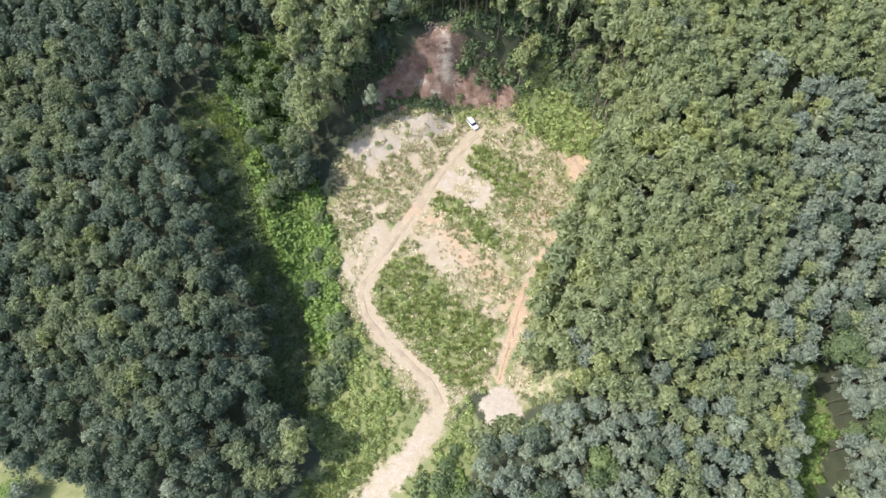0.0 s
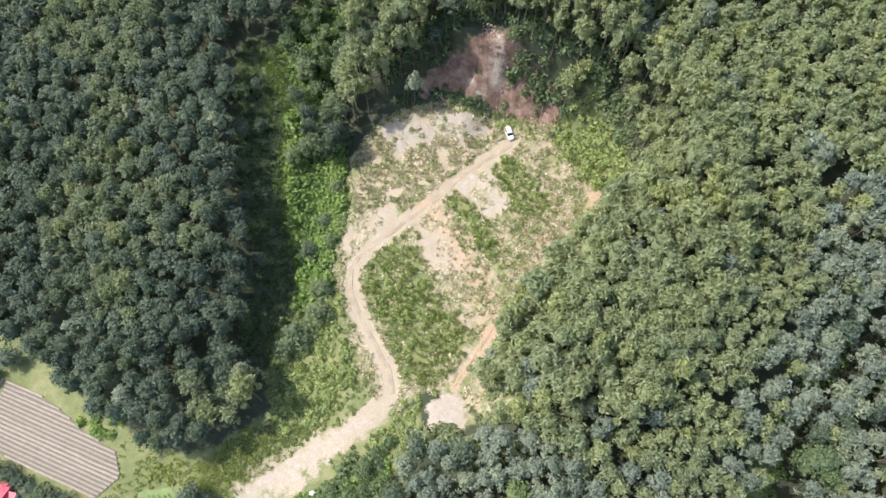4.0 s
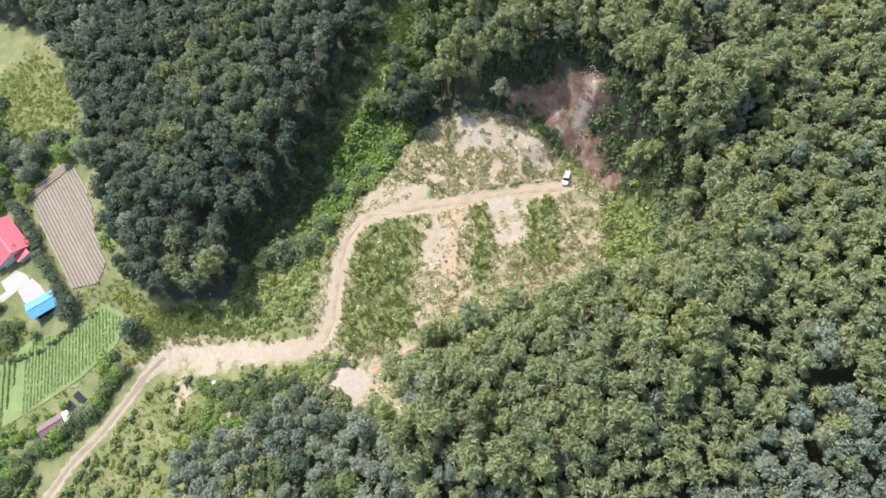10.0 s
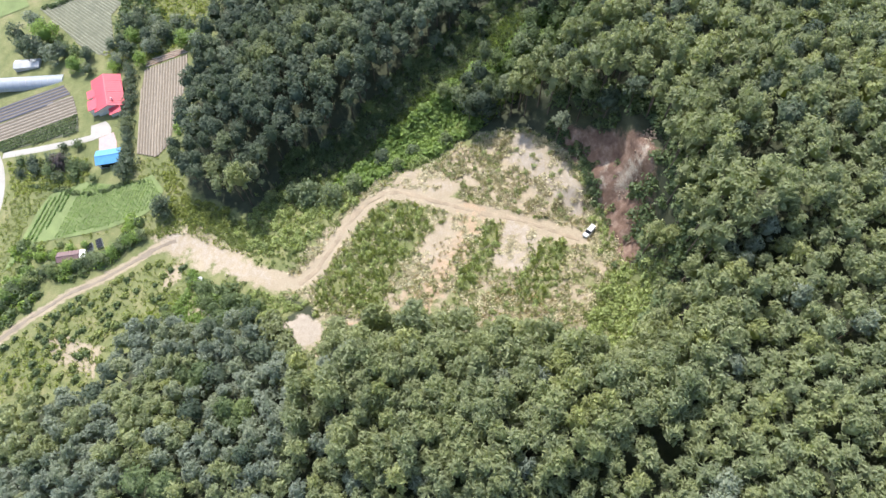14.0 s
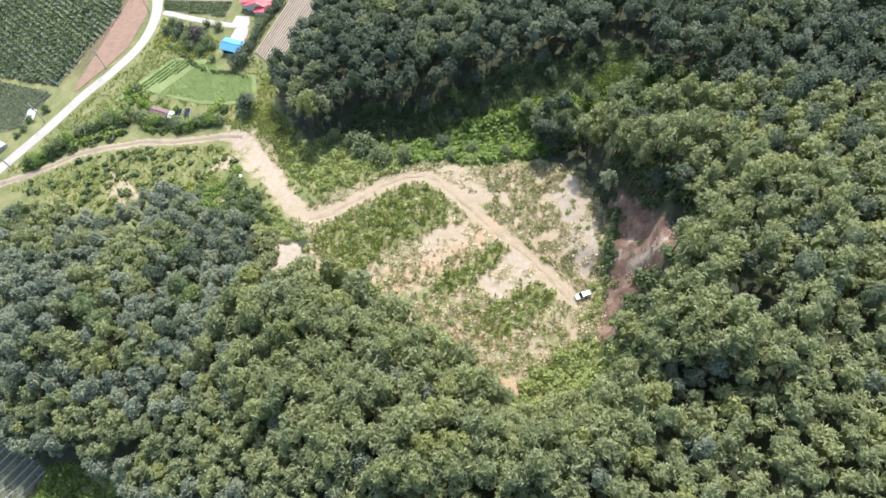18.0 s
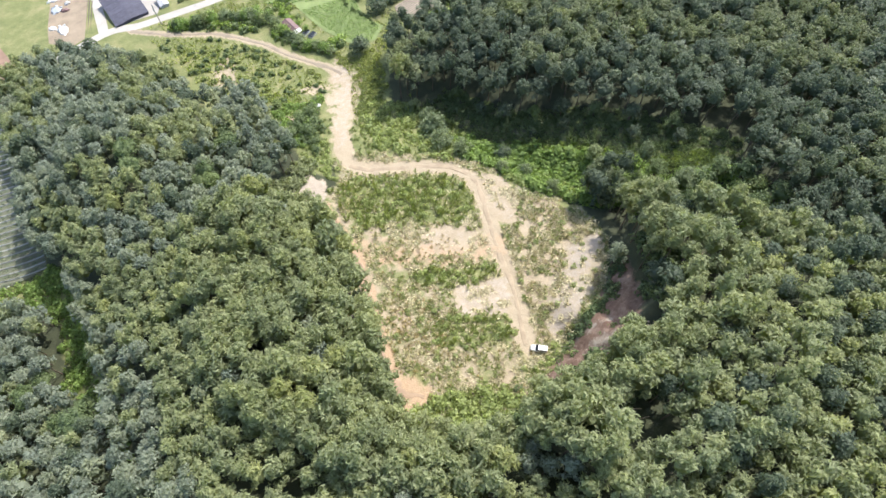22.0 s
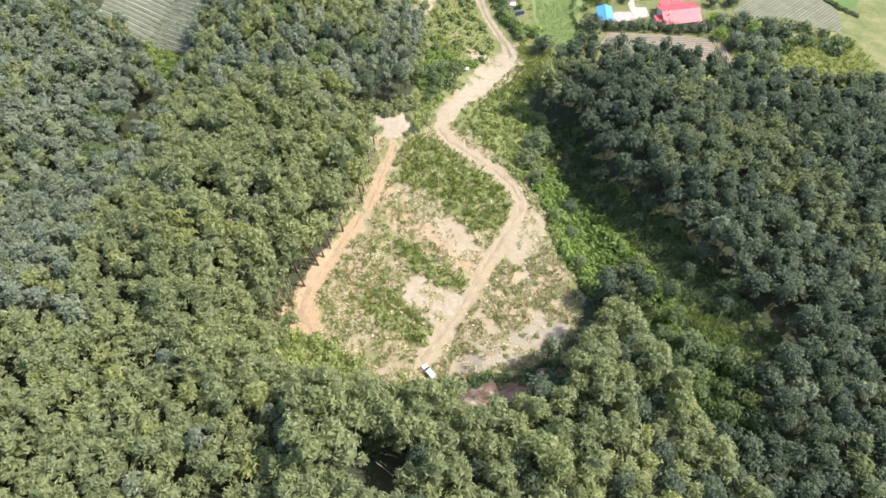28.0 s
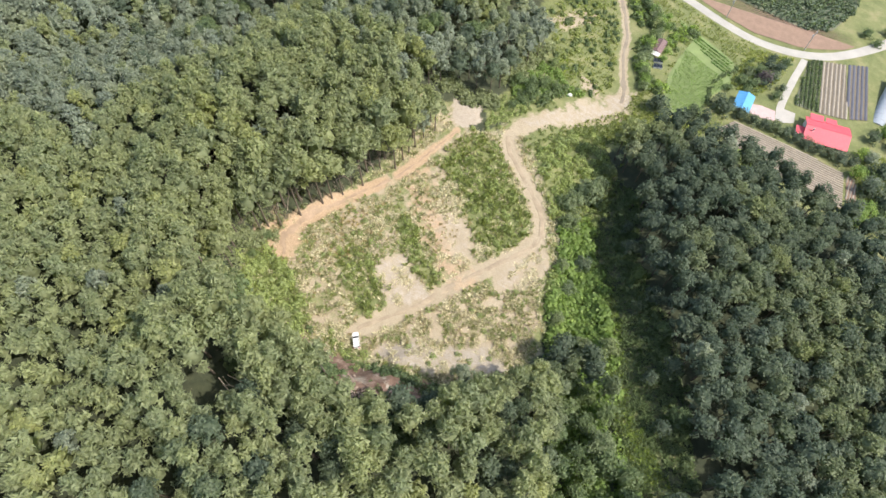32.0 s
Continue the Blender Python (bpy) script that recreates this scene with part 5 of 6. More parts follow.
scatter("meadow_grass", sites_in(ORCHARD, 900, 91, 0.7, 1.4) + sites_in(GRASSY, 900, 92, 0.8, 1.6) + sites_in(EAST_GAP, 300, 93, 0.8, 1.5)
        + sites_in([(-110, 8), (-125, -3), (-150, -4), (-156, 24), (-128, 24), (-114, 20)], 500, 94, 0.8, 1.6) + sites_in([(-24, 20), (-38, 5), (-31, -10), (-28, 3), (-22, 10), (-12, 22)], 500, 95, 0.8, 1.6)
        + sites_in([(-36, -50), (-50, -56), (-60, -52), (-57, -40), (-34, -54), (-24, -66), (-14, -66)], 350, 96, 0.6, 1.2),
        [tuft(30 + k, 8, 0.5, 0.6) for k in range(5)], LEAF_MEADOW, "rank yellow-green meadow grass", "grass")
LANE_HEDGE = [[(-34, -47), (-28, -42.5), (-23, -40), (-18, -46), (-9, -58), (-1, -68), (-4, -71.5), (-13, -61.5), (-21, -52.5), (-28, -48.5)],
              [(-37, -9), (-31, -11), (-27, -18), (-24.3, -30), (-25.5, -38), (-28, -36), (-28.8, -25), (-31.5, -16), (-38, -13)], [(-36, -49), (-44, -47), (-40, -43.5), (-36, -34), (-33.5, -36), (-34, -44)]]
scatter("field_scrub", thicket([(-72, 4.5), (-65, 4), (-63, 8), (-70, 11)], 0.7, 179, 0.7, 1.6), shrub_bases, LEAF_LIME, "bright green scrub between the field and the wood", "scrub")
hedge_sites = []
for i, p in enumerate(LANE_HEDGE):
    hedge_sites += thicket(p, 0.5, 110 + i, 0.7, 2.1, 1.6)
VEG_EDGE = resample([(-63, -46), (-58.6, -37), (-53.5, -28.3), (-51.8, -20.7), (-51.8, -14), (-50, -8)], 1.6)
scatter("field_hedge", [(x + rb.normal(0, 0.4), y + rb.normal(0, 0.4), rb.uniform(0.7, 1.3), rb.uniform(0, 6)) for x, y in resample([(-158, -18.5), (-150.8, -28.3), (-147, -37.6), (-148, -45)], 1.4) for _ in range(2)], shrub_bases, LEAF_MID, "dark hedge along the green field", "hedge")
scatter("border_shrubs", [(x + rb.normal(0, 0.35), y + rb.normal(0, 0.35), rb.uniform(0.5, 1.0), rb.uniform(0, 6)) for x, y in VEG_EDGE for _ in range(2)], shrub_bases, LEAF_MID, "low dark shrubs along the field's border", "shrubs")
scatter("lane_thicket", hedge_sites[::2], shrub_bases, LEAF_LIME, "leafy green thicket along the dirt lane", "thicket")
scatter("lane_thicket", hedge_sites[1::2], shrub_bases, LEAF_MID, "darker green thicket along the dirt lane", "thicket")
scatter("rough_weeds", sites_in(ORCHARD, 420, 121, 0.5, 1.1) + sites_in([(-60, -50), (-57, -26), (-66, -26), (-73, -40), (-76, -54)], 420, 122, 0.8, 1.6) + sites_in([(-101, -14), (-104, 12), (-112, 18), (-128, 24), (-150, 20), (-150, -6), (-122, -4), (-112, -22)], 900, 123, 0.8, 1.8)
        + sites_in([(-40, 5), (-50, 2), (-52, -2), (-40, -1), (-30, 3), (-26, 16), (-32, 17)], 300, 124, 0.7, 1.4), weed_bases, LEAF_MEADOW, "rank yellow-green weeds in the rough grass", "weeds")
patch("tilled_field", [(44, -92), (57, -93), (70, -98.5), (84, -106), (76, -130), (42, -125)], SOIL_BROWN, "reddish brown field across the concrete road", ang=20)
LAWN = [(-38, 6), (-60, 6), (-60, -12), (-52, -14), (-56, -26), (-76, -50), (-62, -55), (-36, -64), (-8, -74), (6, -78), (2, -70), (-14, -58), (-32, -46), (-36, -34), (-36, -14), (-28, -6), (-24, 4), (-30, 14)]
scatter("lawn_grass", sites_in(LAWN, 1500, 125, 0.5, 1.2, lambda x, y: (sdist(x, y, VEG) > 0) & (line_dist(x, y, LANE) > 2) & (line_dist(x, y, CONCRETE) > 3) & (lumps(x, y, 6, 41) > -0.4)), weed_bases[3:], LEAF_MEADOW, "uneven yellow-green grass of the roadside bank", "grass")
scatter("lot_scrub", thicket([(-18, 3), (-10, 8), (-3, 14), (3, 19), (7, 12), (1, 2), (-1, -5), (-6, 0), (-12, 4.5)], 0.55, 176, 0.5, 1.5), shrub_bases, LEAF_LIME, "fresh green scrub beside the dirt lot", "scrub")
bank = [(-12, 24), (-22, 14), (-30, 5), (-36, 3), (-33, 14), (-24, 24), (-14, 30)]
scatter("bank_weeds", sites_in(bank, 260, 97, 0.7, 1.5) + sites_in(VALLEY[2:9], 200, 98, 0.7, 1.5, off_ways), weed_bases, LEAF_WEED, "olive weeds on the bank above the lane", "weeds")


# ---- buildings ----
def slab(bm, pts, thick):
    """A sheet through four points, thickened downward."""
    p = [Vector(q) for q in pts]
    top = [bm.verts.new(q) for q in p]
    low = [bm.verts.new(q - Vector((0, 0, thick))) for q in p]
    bm.faces.new(top)
    bm.faces.new(low[::-1])
    for i in range(4):
        bm.faces.new((top[i], low[i], low[(i + 1) % 4], top[(i + 1) % 4]))


def gable_roof(parent, L, W, wall, rise, over, mat, ribs=True):
    """Two slopes with the ridge along x, with raised seams and a ridge cap."""
    for sgn in (-1, 1):
        bm = bmesh.new()
        y1 = sgn * (W / 2 + over)
        drop = rise * (1 + 2 * over / W)
        slab(bm, [(-L / 2 - over, 0, wall + rise), (L / 2 + over, 0, wall + rise), (L / 2 + over, y1, wall + rise - drop), (-L / 2 - over, y1, wall + rise - drop)], 0.1)
        slope = part("roof_slope", bm, mat, parent)
        if ribs:
            bm = bmesh.new()
            n = int(L / 0.9)
            for k in range(n + 1):
                x = -L / 2 - over + 0.06 + (L + 2 * over - 0.12) * k / n
                slab(bm, [(x - 0.04, 0, wall + rise + 0.06), (x + 0.04, 0, wall + rise + 0.06), (x + 0.04, y1, wall + rise - drop + 0.06), (x - 0.04, y1, wall + rise - drop + 0.06)], 0.08)
            part("seams", bm, mat, slope)
    bm = bmesh.new()
    box(bm, -L / 2 - over, L / 2 + over, -0.16, 0.16, wall + rise - 0.02, wall + rise + 0.1, 0.03)
    part("ridge_cap", bm, mat, parent)


def walls(parent, L, W, h, rise, mat):
    bm = bmesh.new()
    base = [bm.verts.new((x, y, z)) for z in (-0.6, h) for x, y in ((-L / 2, -W / 2), (L / 2, -W / 2), (L / 2, W / 2), (-L / 2, W / 2))]
    a, b = bm.verts.new((-L / 2, 0, h + rise - 0.12)), bm.verts.new((L / 2, 0, h + rise - 0.12))
    for f in ((0, 1, 5, 4), (2, 3, 7, 6), (3, 2, 1, 0)):
        bm.faces.new([base[i] for i in f])
    bm.faces.new((base[1], base[2], base[6], b, base[5]))
    bm.faces.new((base[3], base[0], base[4], a, base[7]))
    return part("wall", bm, mat, parent)


def opening(parent, name, x, y, z, w, h, along_x, mat=None):
    """A framed window or door set on a wall face."""
    bm = bmesh.new()
    hx, hy = (w / 2, 0.06) if along_x else (0.06, w / 2)
    box(bm, x - hx, x + hx, y - hy, y + hy, z, z + h)
    frame_ob = part(name, bm, WHITE_PAINT, parent)
    bm = bmesh.new()
    k = 0.07
    hx, hy = (w / 2 - k, 0.075) if along_x else (0.075, w / 2 - k)
    box(bm, x - hx, x + hx, y - hy, y + hy, z + k, z + h - k)
    part("pane" if name == "window" else "door_leaf", bm, mat or GLASS_DARK, frame_ob)


def level(x, y, r=4):
    return min(gz(x + a, y + b) for a in (-r, 0, r) for b in (-r, 0, r))


house = thing("house", pose(-89.5, -18.2, gz(-89.5, -18.2), rz=4), "white house with a bright red seamed metal roof", "house")
walls(house, 12.6, 8.6, 2.9, 1.7, WHITE_WALL)
gable_roof(house, 12.6, 8.6, 2.9, 1.7, 0.6, RED_ROOF)
for x in (-4, -0.5, 3.5):
    opening(house, "window", x, 4.33, 1.0, 1.5, 1.1, True)
    opening(house, "window", x + 0.6, -4.33, 1.0, 1.5, 1.1, True)
opening(house, "door", 6.33, 1.2, 0.0, 1.0, 2.05, False, TIMBER)
for i, (x, y, L, W, h) in enumerate([(3.4, -5.2, 3.6, 2.6, 2.5), (7.6, 1.5, 2.4, 3.4, 2.3), (-1.2, -5.2, 2.8, 2.2, 2.4)]):
    bm = bmesh.new()
    box(bm, x - L / 2, x + L / 2, y - W / 2, y + W / 2, -0.5, h)
    wing = part("wing", bm, WHITE_WALL, house, "low side wing")
    bm = bmesh.new()
    slab(bm, [(x - L / 2 - 0.3, y - W / 2 - 0.4, h + 0.12), (x + L / 2 + 0.3, y - W / 2 - 0.4, h + 0.12), (x + L / 2 + 0.3, y + W / 2 + 0.2, h + 0.75), (x - L / 2 - 0.3, y + W / 2 + 0.2, h + 0.75)], 0.1)
    part("wing_roof", bm, RED_ROOF, wing)
bm = bmesh.new()
tube(bm, [(4.6, 1.6, 3.4), (4.6, 1.6, 5.2)], [0.22, 0.2], 8)
part("chimney", bm, GREY_METAL, house)

barn = thing("barn", pose(-62.6, -18.2, gz(-62.6, -18.2), rz=86), "open-fronted shed with a bright blue metal roof", "shed")
walls(barn, 6.8, 4.6, 2.4, 0.8, GREY_METAL)
gable_roof(barn, 6.8, 4.6, 2.4, 0.8, 0.45, BLUE_ROOF)
# dark sheet across the open front, painted in for the shade inside
opening(barn, "doorway", 0, -2.33, 0, 5.6, 2.1, True)
patch("pink_yard", [(-73.5, -23), (-74, -17), (-65.6, -16), (-66, -22.2)], PINK_PAVE, "faded pink paved yard before the blue shed", "pavement", 0.12)
patch("yard", [(-80, -25.5), (-80, -20), (-74, -17.2), (-73.6, -25.8)], CONCRETE_MAT, "pale concrete yard between house and shed", "pavement", 0.1)

hoop = thing("greenhouse", pose(-109.3, -48.2, gz(-109.3, -48.2), rz=79), "long tunnel greenhouse of silvery film over hoops", "greenhouse")
bm = bmesh.new()
N, W2, H2, L2 = 12, 2.7, 2.7, 25.0
prev = None
for k in range(N + 1):
    a = math.pi * k / N
    cur = [bm.verts.new((x, -W2 * math.cos(a), H2 * math.sin(a) ** 0.8 - 0.2)) for x in (-L2 / 2, L2 / 2)]
    if prev:
        bm.faces.new((prev[0], prev[1], cur[1], cur[0]))
    prev = cur
part("film", bm, PLASTIC_SILVER, hoop, soft=True)
for sgn in (-1, 1):
    bm = bmesh.new()
    bm.faces.new([bm.verts.new((sgn * L2 / 2, -W2 * math.cos(math.pi * k / N), H2 * math.sin(math.pi * k / N) ** 0.8 - 0.2)) for k in range(N + 1)])
    part("end_wall", bm, PLASTIC_SILVER, hoop)
for k in range(11):
    bm = bmesh.new()
    x = -L2 / 2 + L2 * k / 10
    tube(bm, [(x, -(W2 + 0.03) * math.cos(math.pi * j / N), (H2 + 0.03) * math.sin(math.pi * j / N) ** 0.8 - 0.2) for j in range(N + 1)], [0.035] * (N + 1), 5)
    part("hoop", bm, STEEL, hoop)

shed = thing("low_shed", pose(-31.2, -31.2, gz(-31.2, -31.2), rz=84), "long low shed with a faded maroon roof", "shed")
walls(shed, 5.8, 2.8, 2.0, 0.5, WHITE_WALL)
gable_roof(shed, 5.8, 2.8, 2.0, 0.5, 0.3, MAROON)
opening(shed, "door", 2.96, 0, 0, 0.9, 1.9, False, GREY_METAL)
bm = bmesh.new()
slab(bm, [(3.25, -1.5, 2.1), (4.8, -1.5, 1.95), (4.8, 1.5, 1.95), (3.25, 1.5, 2.1)], 0.08)
porch = part("porch_roof", bm, WHITE_PAINT, shed, "white porch sheet")
for x, y in ((4.65, -1.35), (4.65, 1.35)):
    bm = bmesh.new()
    tube(bm, [(x, y, -0.4), (x, y, 1.95)], [0.05, 0.05], 6)
    part("post", bm, STEEL, porch)
for i, (x, y) in enumerate([(-32.6, -25.2), (-33.2, -22.4)]):
    rack = thing("cold_frame", pose(x, y, gz(x, y), rz=10), "small dark glazed frame on a low white base", "cold frame", "frames by the shed")
    bm = bmesh.new()
    part("base", box(bm, -1.5, 1.5, -0.9, 0.9, -0.2, 0.6, 0.03), WHITE_PAINT, rack)
    for k in (-1, 0, 1):
        bm = bmesh.new()
        slab(bm, [(k - 0.46, -0.9, 0.68), (k + 0.46, -0.9, 0.68), (k + 0.46, 0.9, 0.95), (k - 0.46, 0.9, 0.95)], 0.05)
        part("pane", bm, GLASS_DARK, rack)


def net_house(x, y, L, W, h, turn, mat, label, name="shade_house"):
    t = thing(name, pose(x, y, level(x, y, 3), rz=turn), label, "shed")
    bm = bmesh.new()
    part("side", box(bm, -L / 2, L / 2, -W / 2, W / 2, -0.3, h - 0.05), mat, t)
    n = max(2, int(L / 3))
    for k in range(n):
        a, b = -L / 2 + L * k / n, -L / 2 + L * (k + 1) / n
        bm = bmesh.new()
        slab(bm, [(a + 0.04, -W / 2 - 0.2, h), (b - 0.04, -W / 2 - 0.2, h), (b - 0.04, 0, h + 0.5), (a + 0.04, 0, h + 0.5)], 0.06)
        slab(bm, [(a + 0.04, W / 2 + 0.2, h), (b - 0.04, W / 2 + 0.2, h), (b - 0.04, 0, h + 0.5), (a + 0.04, 0, h + 0.5)], 0.06)
        part("roof_panel", bm, mat, t)
    return t


net_house(-9.5, -109, 15, 12, 3, 80, NET_DARK, "large shade house covered with dark grey net")
net_house(0.6, -92.6, 18, 12.6, 3, 78, NET_DARK, "large shade house covered with dark blue-grey net")
net_house(-28.8, -106.5, 10, 6, 3, 78, PALE_BLUE, "open shed with a pale blue sheet roof", "open_shed")
net_house(-12.2, -98, 6.6, 4.8, 2.4, 20, WHITE_PAINT, "white storage cabin among the sheds", "storage_cabin")
net_house(-10.8, -84, 6.5, 3.2, 2.2, 75, GREY_METAL, "small grey metal store by the road", "metal_store")
net_house(-25.2, -80, 4.5, 2.6, 1.2, 15, GREY_METAL, "low pale covered frame beside the crops", "crop_cover")
net_house(-118.5, -49, 9, 3.5, 2.2, 80, GREY_METAL, "small grey tunnel shed under the trees", "tunnel_shed")
patch("plastic_sheeting", [(-27, -147), (-31, -131), (-23, -127), (-15.5, -126), (-11.7, -128.7), (-14, -147)], PLASTIC_SILVER, "pale sheeting spread over the yard", "sheeting", 0.15)
for i, (x, y, L, W, h, a, mat) in enumerate([(-22, -122, 3, 2, 1.2, 20, WHITE_PAINT), (-26, -119, 2.4, 1.6, 0.9, 70, GREY_METAL), (-18, -120, 4, 1.2, 0.7, 45, TIMBER), (-31, -117, 2, 2, 1.4, 10, BLUE_PLASTIC), (-24.5, -125, 5, 2.2, 1.0, 60, PLASTIC_SILVER), (-15.5, -124, 3.2, 2, 1.6, 15, WHITE_PAINT), (-20, -116, 2.2, 1.4, 1.0, 80, MAROON)]):
    crate = thing("stacked_goods", pose(x, y, gz(x, y), rz=a), "stack of covered goods in the yard", "goods", "goods in the yard")
    bm = bmesh.new()
    part("pallet", box(bm, -L / 2 - 0.1, L / 2 + 0.1, -W / 2 - 0.1, W / 2 + 0.1, -0.1, 0.18), TIMBER, crate)
    v, q = core_ball(np.random.RandomState(i), np.array([L * 0.62, W * 0.62, h * 0.8]), np.array([0, 0, 0.3]), 5, 0.2)
    ob = new("cover", quad_mesh("cover", np.clip(v, [-L / 2, -W / 2, 0.15], [L / 2, W / 2, h + 0.4]), q, mat))
    ob.parent = crate
patch("village_yard", [(-33, -126), (-38, -117), (-30, -112), (-20, -101), (-16, -92), (-6, -80), (8, -86), (5, -104), (-2, -126)], CONCRETE_MAT, "pale concrete yard round the shade houses", "pavement", 0.06, ang=60)
patch("dirt_yard", [(30, -99), (20, -118), (10, -134), (1.4, -148), (-14, -148), (-6.5, -128), (2.5, -118), (9, -104), (13.5, -94), (18, -89.5), (26, -89)], YARD_DIRT, "bare tan dirt yard beside the side road", "yard", 0.05, ang=60)
for i, (x, y, L, W, h, mat) in enumerate([(14, -123, 7, 4.5, 1.1, WHITE_PAINT), (18, -115, 5, 4, 0.9, PLASTIC_SILVER), (22.5, -100.5, 6.5, 3.6, 0.9, WHITE_PAINT), (24.5, -105, 3, 2.4, 0.7, WHITE_PAINT), (15.7, -112, 3.2, 2, 0.8, MAROON), (13, -115.5, 2.2, 1.6, 0.9, GREY_METAL), (0, -125.5, 2.4, 1.6, 1.2, MAROON)]):
    v, q = core_ball(np.random.RandomState(40 + i), np.array([L * 0.5, W * 0.5, h]), np.array([0, 0, 0.1]), 6, 0.3)
    pile = tagged(new("covered_pile", quad_mesh("covered_pile", v, q, mat)), "heap of goods under a crumpled sheet on dirt", "pile", "piles in the dirt yard")
    pile.matrix_basis = pose(x, y, gz(x, y), rz=35 * i)
tank = thing("water_tank", pose(-21.4, -102.4, gz(-21.4, -102.4)), "round blue plastic water tank with a lid", "tank")
bm = bmesh.new()
tube(bm, [(0, 0, -0.1), (0, 0, 0.2), (0, 0, 1.5), (0, 0, 1.75)], [0.95, 1.05, 1.05, 0.7], 16)
part("body", bm, BLUE_PLASTIC, tank, soft=True)
bm = bmesh.new()
tube(bm, [(0, 0, 1.75), (0, 0, 1.9)], [0.35, 0.33], 12)
part("lid", bm, BLUE_PLASTIC, tank)

def pole_at(x, y, turn):
    p = thing("utility_pole", pose(x, y, gz(x, y), rz=turn), "tapered grey concrete utility pole with crossarms", "pole", "poles along the road")
    bm = bmesh.new()
    tube(bm, [(0, 0, -0.5), (0, 0, 9.5)], [0.19, 0.12], 8)
    part("shaft", bm, POLE_GREY, p)
    for z in (9.0, 8.2):
        bm = bmesh.new()
        arm = part("crossarm", box(bm, -0.9, 0.9, 0.1, 0.2, z, z + 0.1), STEEL, p)
        for x2 in (-0.8, 0, 0.8):
            bm = bmesh.new()
            tube(bm, [(x2, 0.15, z + 0.1), (x2, 0.15, z + 0.32)], [0.06, 0.04], 6)
            part("insulator", bm, WHITE_PAINT, arm)
    bm = bmesh.new()
    tube(bm, [(0.05, -0.32, 6.6), (0.05, -0.32, 7.4)], [0.2, 0.2], 8)
    part("transformer", bm, GREY_METAL, p)


POLES = [(-49.6, -63.8, 60), (-23.3, -73.2, 65), (-3.0, -72.6, 70), (-79, -61.5, 90)]
for x, y, a in POLES:
    pole_at(x, y, a)
for (x0, y0, _), (x1, y1, _) in zip(POLES[1::-1] + POLES[:1], [POLES[2], POLES[1], POLES[3]]):
    for off in (-0.8, 0.8):
        a, b = Vector((x0 + off * 0.4, y0 + off, gz(x0, y0) + 9.3)), Vector((x1 + off * 0.4, y1 + off, gz(x1, y1) + 9.3))
        bm = bmesh.new()
        tube(bm, [a.lerp(b, t) - Vector((0, 0, 3.2 * t * (1 - t))) for t in np.linspace(0, 1, 9)], [0.018] * 9, 4)
        tagged(part("power_cable", bm, TYRE), "thin dark cable hung between the poles", "cable", "cables along the road")


# ---- the car ----
def lofted(sections, name, mat, parent, label=""):
    """A closed body through cross-sections (x, half width low, half width high, z low, z high)."""
    bm = bmesh.new()
    rings = []
    for x, w0, w1, z0, z1 in sections:
        c = 0.10
        prof = [(-w0, z0), (-w0 * 1.0, z0 + (z1 - z0) * 0.55), (-w1, z1 - c), (-w1 + c, z1), (w1 - c, z1), (w1, z1 - c), (w0, z0 + (z1 - z0) * 0.55), (w0, z0)]
        rings.append([bm.verts.new((x, y, z)) for y, z in prof])
    for a, b in zip(rings, rings[1:]):
        for k in range(len(a)):
            bm.faces.new((a[k], a[(k + 1) % len(a)], b[(k + 1) % len(a)], b[k]))
    bm.faces.new(rings[0][::-1])
    bm.faces.new(rings[-1])
    return part(name, bm, mat, parent, label)


CX, CY = 8.35, 109.4
car = thing("car", pose(CX, CY, gz(CX, CY) + 0.02, rz=-56) @ Matrix.Scale(0.88, 4), "white estate car parked at the end of the track", "car")
body = lofted([(-2.25, 0.80, 0.76, 0.38, 0.85), (-2.1, 0.88, 0.82, 0.28, 0.98), (-0.8, 0.90, 0.86, 0.25, 1.0), (0.9, 0.90, 0.86, 0.25, 1.0), (1.7, 0.88, 0.80, 0.27, 0.93), (2.2, 0.80, 0.70, 0.35, 0.78), (2.32, 0.7, 0.62, 0.4, 0.7)], "body", WHITE_PAINT, car)
lofted([(-2.12, 0.84, 0.66, 0.96, 1.42), (-1.75, 0.84, 0.68, 0.96, 1.60), (0.0, 0.84, 0.68, 0.97, 1.62), (0.35, 0.84, 0.66, 0.97, 1.52), (1.05, 0.84, 0.74, 0.97, 1.03)], "glasshouse", GLASS_DARK, car, "dark side and front windows")
bm = bmesh.new()
part("roof", box(bm, -2.12, 0.36, -0.76, 0.76, 1.56, 1.66, 0.04), WHITE_PAINT, car)
bm = bmesh.new()
part("bonnet", box(bm, 1.02, 2.12, -0.72, 0.72, 0.93, 1.0, 0.03), WHITE_PAINT, car)
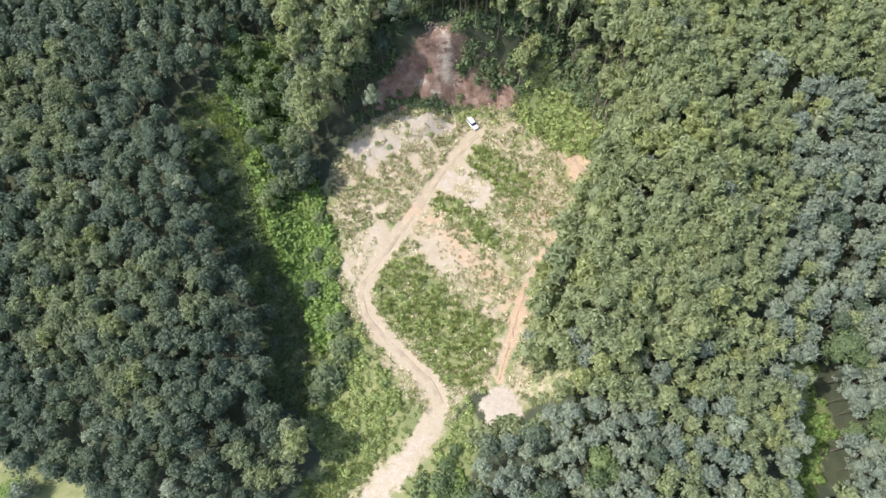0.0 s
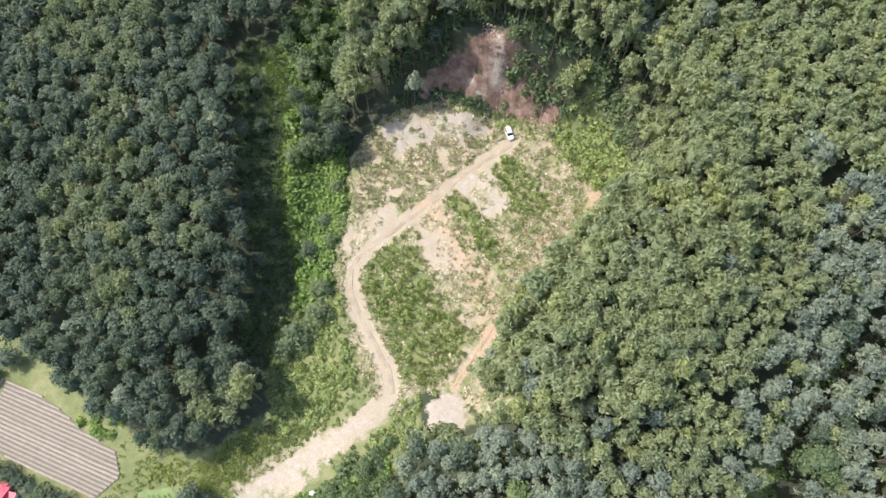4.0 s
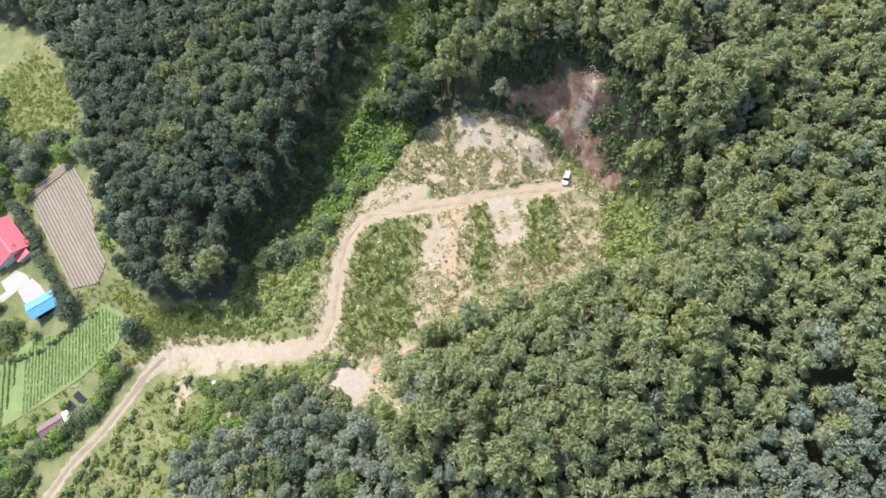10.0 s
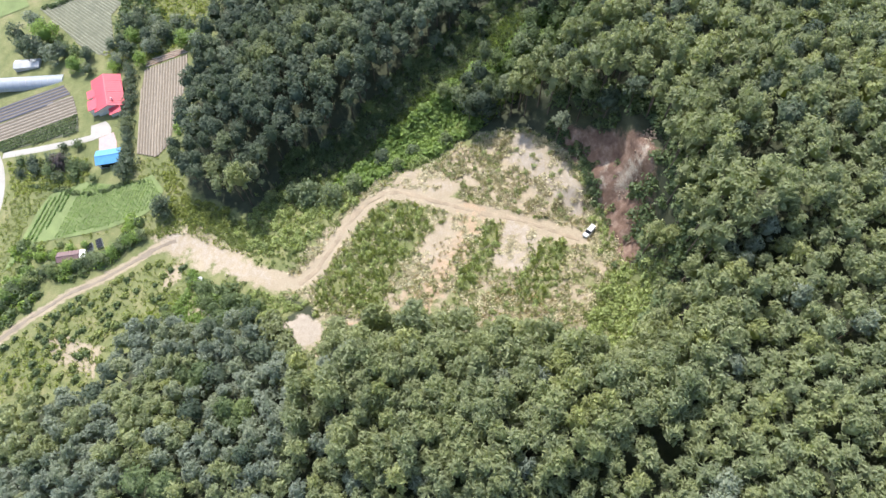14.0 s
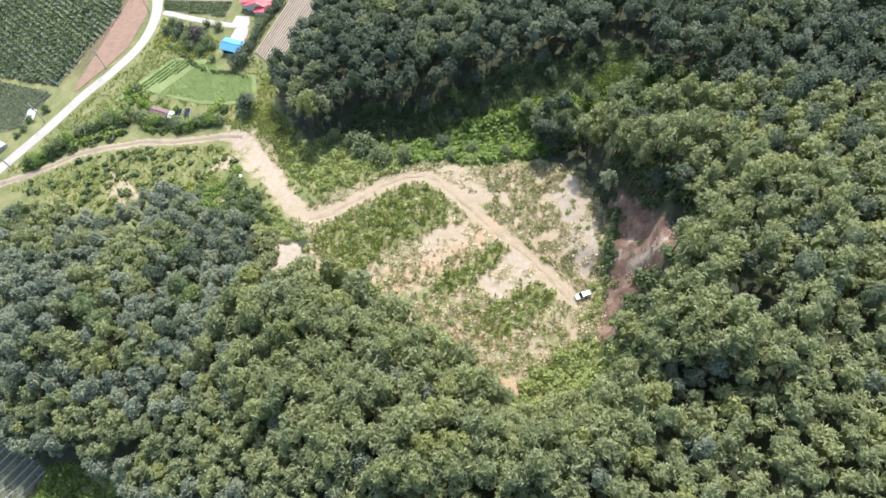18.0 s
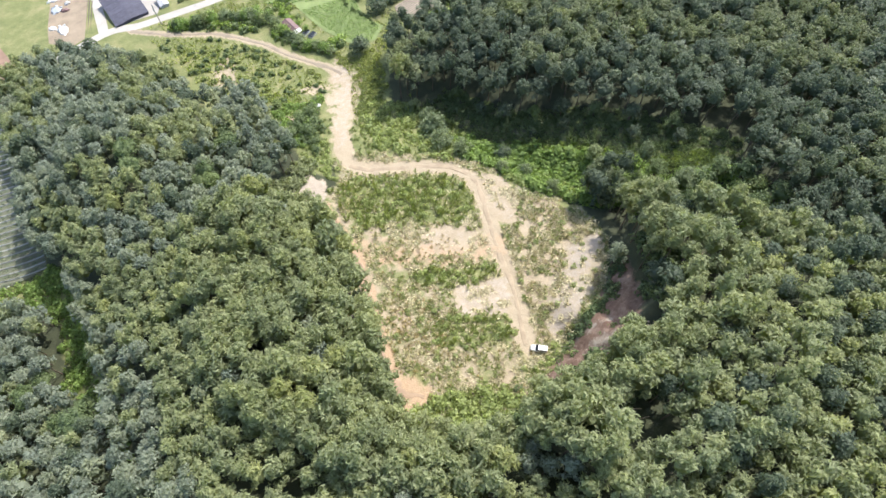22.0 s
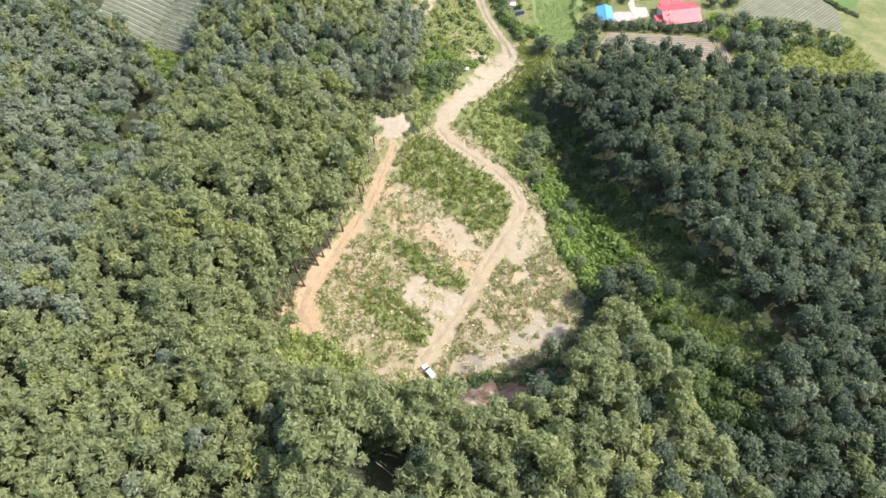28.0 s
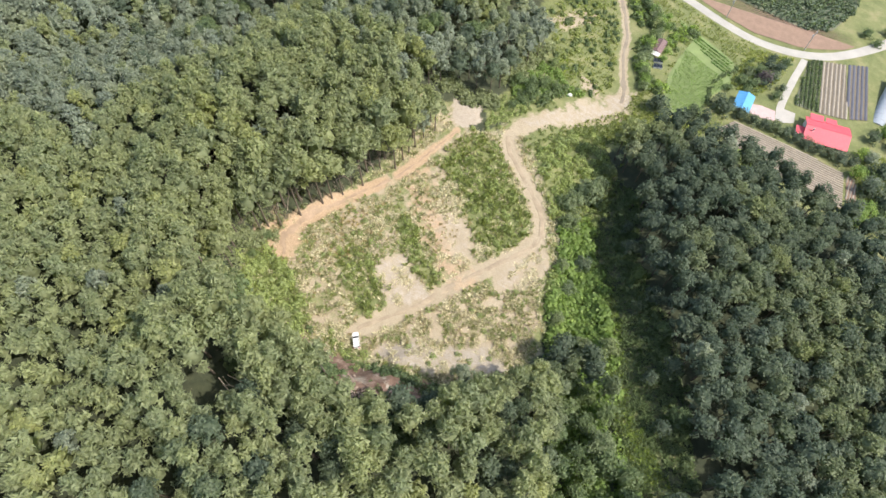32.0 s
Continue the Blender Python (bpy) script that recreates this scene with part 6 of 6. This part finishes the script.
for sgn in (-1, 1):
    bm = bmesh.new()
    tube(bm, [(-1.75, sgn * 0.55, 1.72), (-0.1, sgn * 0.55, 1.72)], [0.025, 0.025], 6)
    part("roof_rail", bm, STEEL, car)
    for x in (-1.35, -0.45):
        bm = bmesh.new()
        slab(bm, [(x - 0.05, sgn * 0.845, 0.98), (x + 0.05, sgn * 0.845, 0.98), (x + 0.05, sgn * 0.70, 1.58), (x - 0.05, sgn * 0.70, 1.58)], 0.02)
        part("pillar", bm, WHITE_PAINT, car)
    bm = bmesh.new()
    part("mirror", box(bm, 0.62, 0.78, sgn * 0.97 - 0.09, sgn * 0.97 + 0.09, 1.0, 1.14, 0.03), WHITE_PAINT, car)
    bm = bmesh.new()
    part("headlight", box(bm, 2.16, 2.3, sgn * 0.58 - 0.14, sgn * 0.58 + 0.14, 0.62, 0.76, 0.02), GLASS_DARK, car)
    bm = bmesh.new()
    part("tail_light", box(bm, -2.29, -2.2, sgn * 0.68 - 0.09, sgn * 0.68 + 0.09, 0.7, 0.95, 0.02), RED_ROOF, car)
    for x in (-1.4, 1.45):
        bm = bmesh.new()
        tube(bm, [(x, sgn * 0.70, 0.33), (x, sgn * 0.74, 0.33), (x, sgn * 0.90, 0.33), (x, sgn * 0.93, 0.33)], [0.30, 0.335, 0.335, 0.29], 18)
        tyre = part("tyre", bm, TYRE, car)
        bm = bmesh.new()
        tube(bm, [(x, sgn * 0.80, 0.33), (x, sgn * 0.945, 0.33)], [0.2, 0.19], 14)
        part("rim", bm, STEEL, tyre)
bm = bmesh.new()
part("bumper", box(bm, 2.2, 2.38, -0.72, 0.72, 0.36, 0.56, 0.04), GREY_METAL, car)

# ---- loose things ----
heap = thing("covered_heap", pose(-11.2, 6.6, gz(-11.2, 6.6), rz=25), "small heap under a pale green and white tarpaulin", "tarpaulin heap")
v, q = core_ball(np.random.RandomState(3), np.array([0.8, 0.6, 0.55]), np.array([0, 0, 0.15]), 6, 0.25)
ob = new("tarpaulin", quad_mesh("tarpaulin", v, q, WHITE_PAINT))
ob.parent = heap
v, q = core_ball(np.random.RandomState(4), np.array([0.6, 0.5, 0.4]), np.array([0.9, 0.4, 0.1]), 6, 0.25)
ob = tagged(new("tarpaulin", quad_mesh("tarpaulin", v, q, LEAF_CROP)), "green tarpaulin")
ob.parent = heap

rr = np.random.RandomState(17)
rock_meshes = [quad_mesh("rock", *core_ball(rr, np.array([0.5, 0.4, 0.3]) * (0.8 + 0.15 * k), np.zeros(3), 3, 0.3 + 0.05 * k), ROCK) for k in range(4)]
for i in range(150):
    t = rr.uniform() ** 0.7
    x, y = 4.5 - 8 * t + rr.normal(0, 1.3), 118 + 7 * t + rr.normal(0, 0.9)
    s = rr.uniform(0.2, 0.75)
    ob = tagged(new("rock", rock_meshes[i % 4]), "pale broken rock fallen down the cut bank", "rock", "rocks of the cut bank")
    ob.matrix_basis = Matrix.LocRotScale((x, y, gz(x, y) + 0.05), Euler(rr.uniform(0, 3, 3)), (s, s, s))
for i in range(26):
    x, y, a = (rr.uniform(-20, 16), rr.uniform(112, 117), rr.uniform(0, 360)) if i < 12 else (rr.uniform(22, 40), 0, rr.uniform(0, 360))
    if i >= 12:
        y = 58 + (x - 22) * 1.75 + rr.uniform(-1, 1)
        x += 4.2
    L = rr.uniform(2, 5)
    bm = bmesh.new()
    dx, dy = math.cos(radians(a)) * L / 2, math.sin(radians(a)) * L / 2
    tube(bm, [(x - dx, y - dy, gz(x - dx, y - dy) + 0.12), (x, y, max(gz(x, y), (gz(x - dx, y - dy) + gz(x + dx, y + dy)) / 2) + 0.14), (x + dx, y + dy, gz(x + dx, y + dy) + 0.12)], [0.11, 0.09, 0.05], 6)
    tagged(part("fallen_trunk", bm, TIMBER), "bleached fallen trunk lying on the bare bank", "log", "felled trunks")
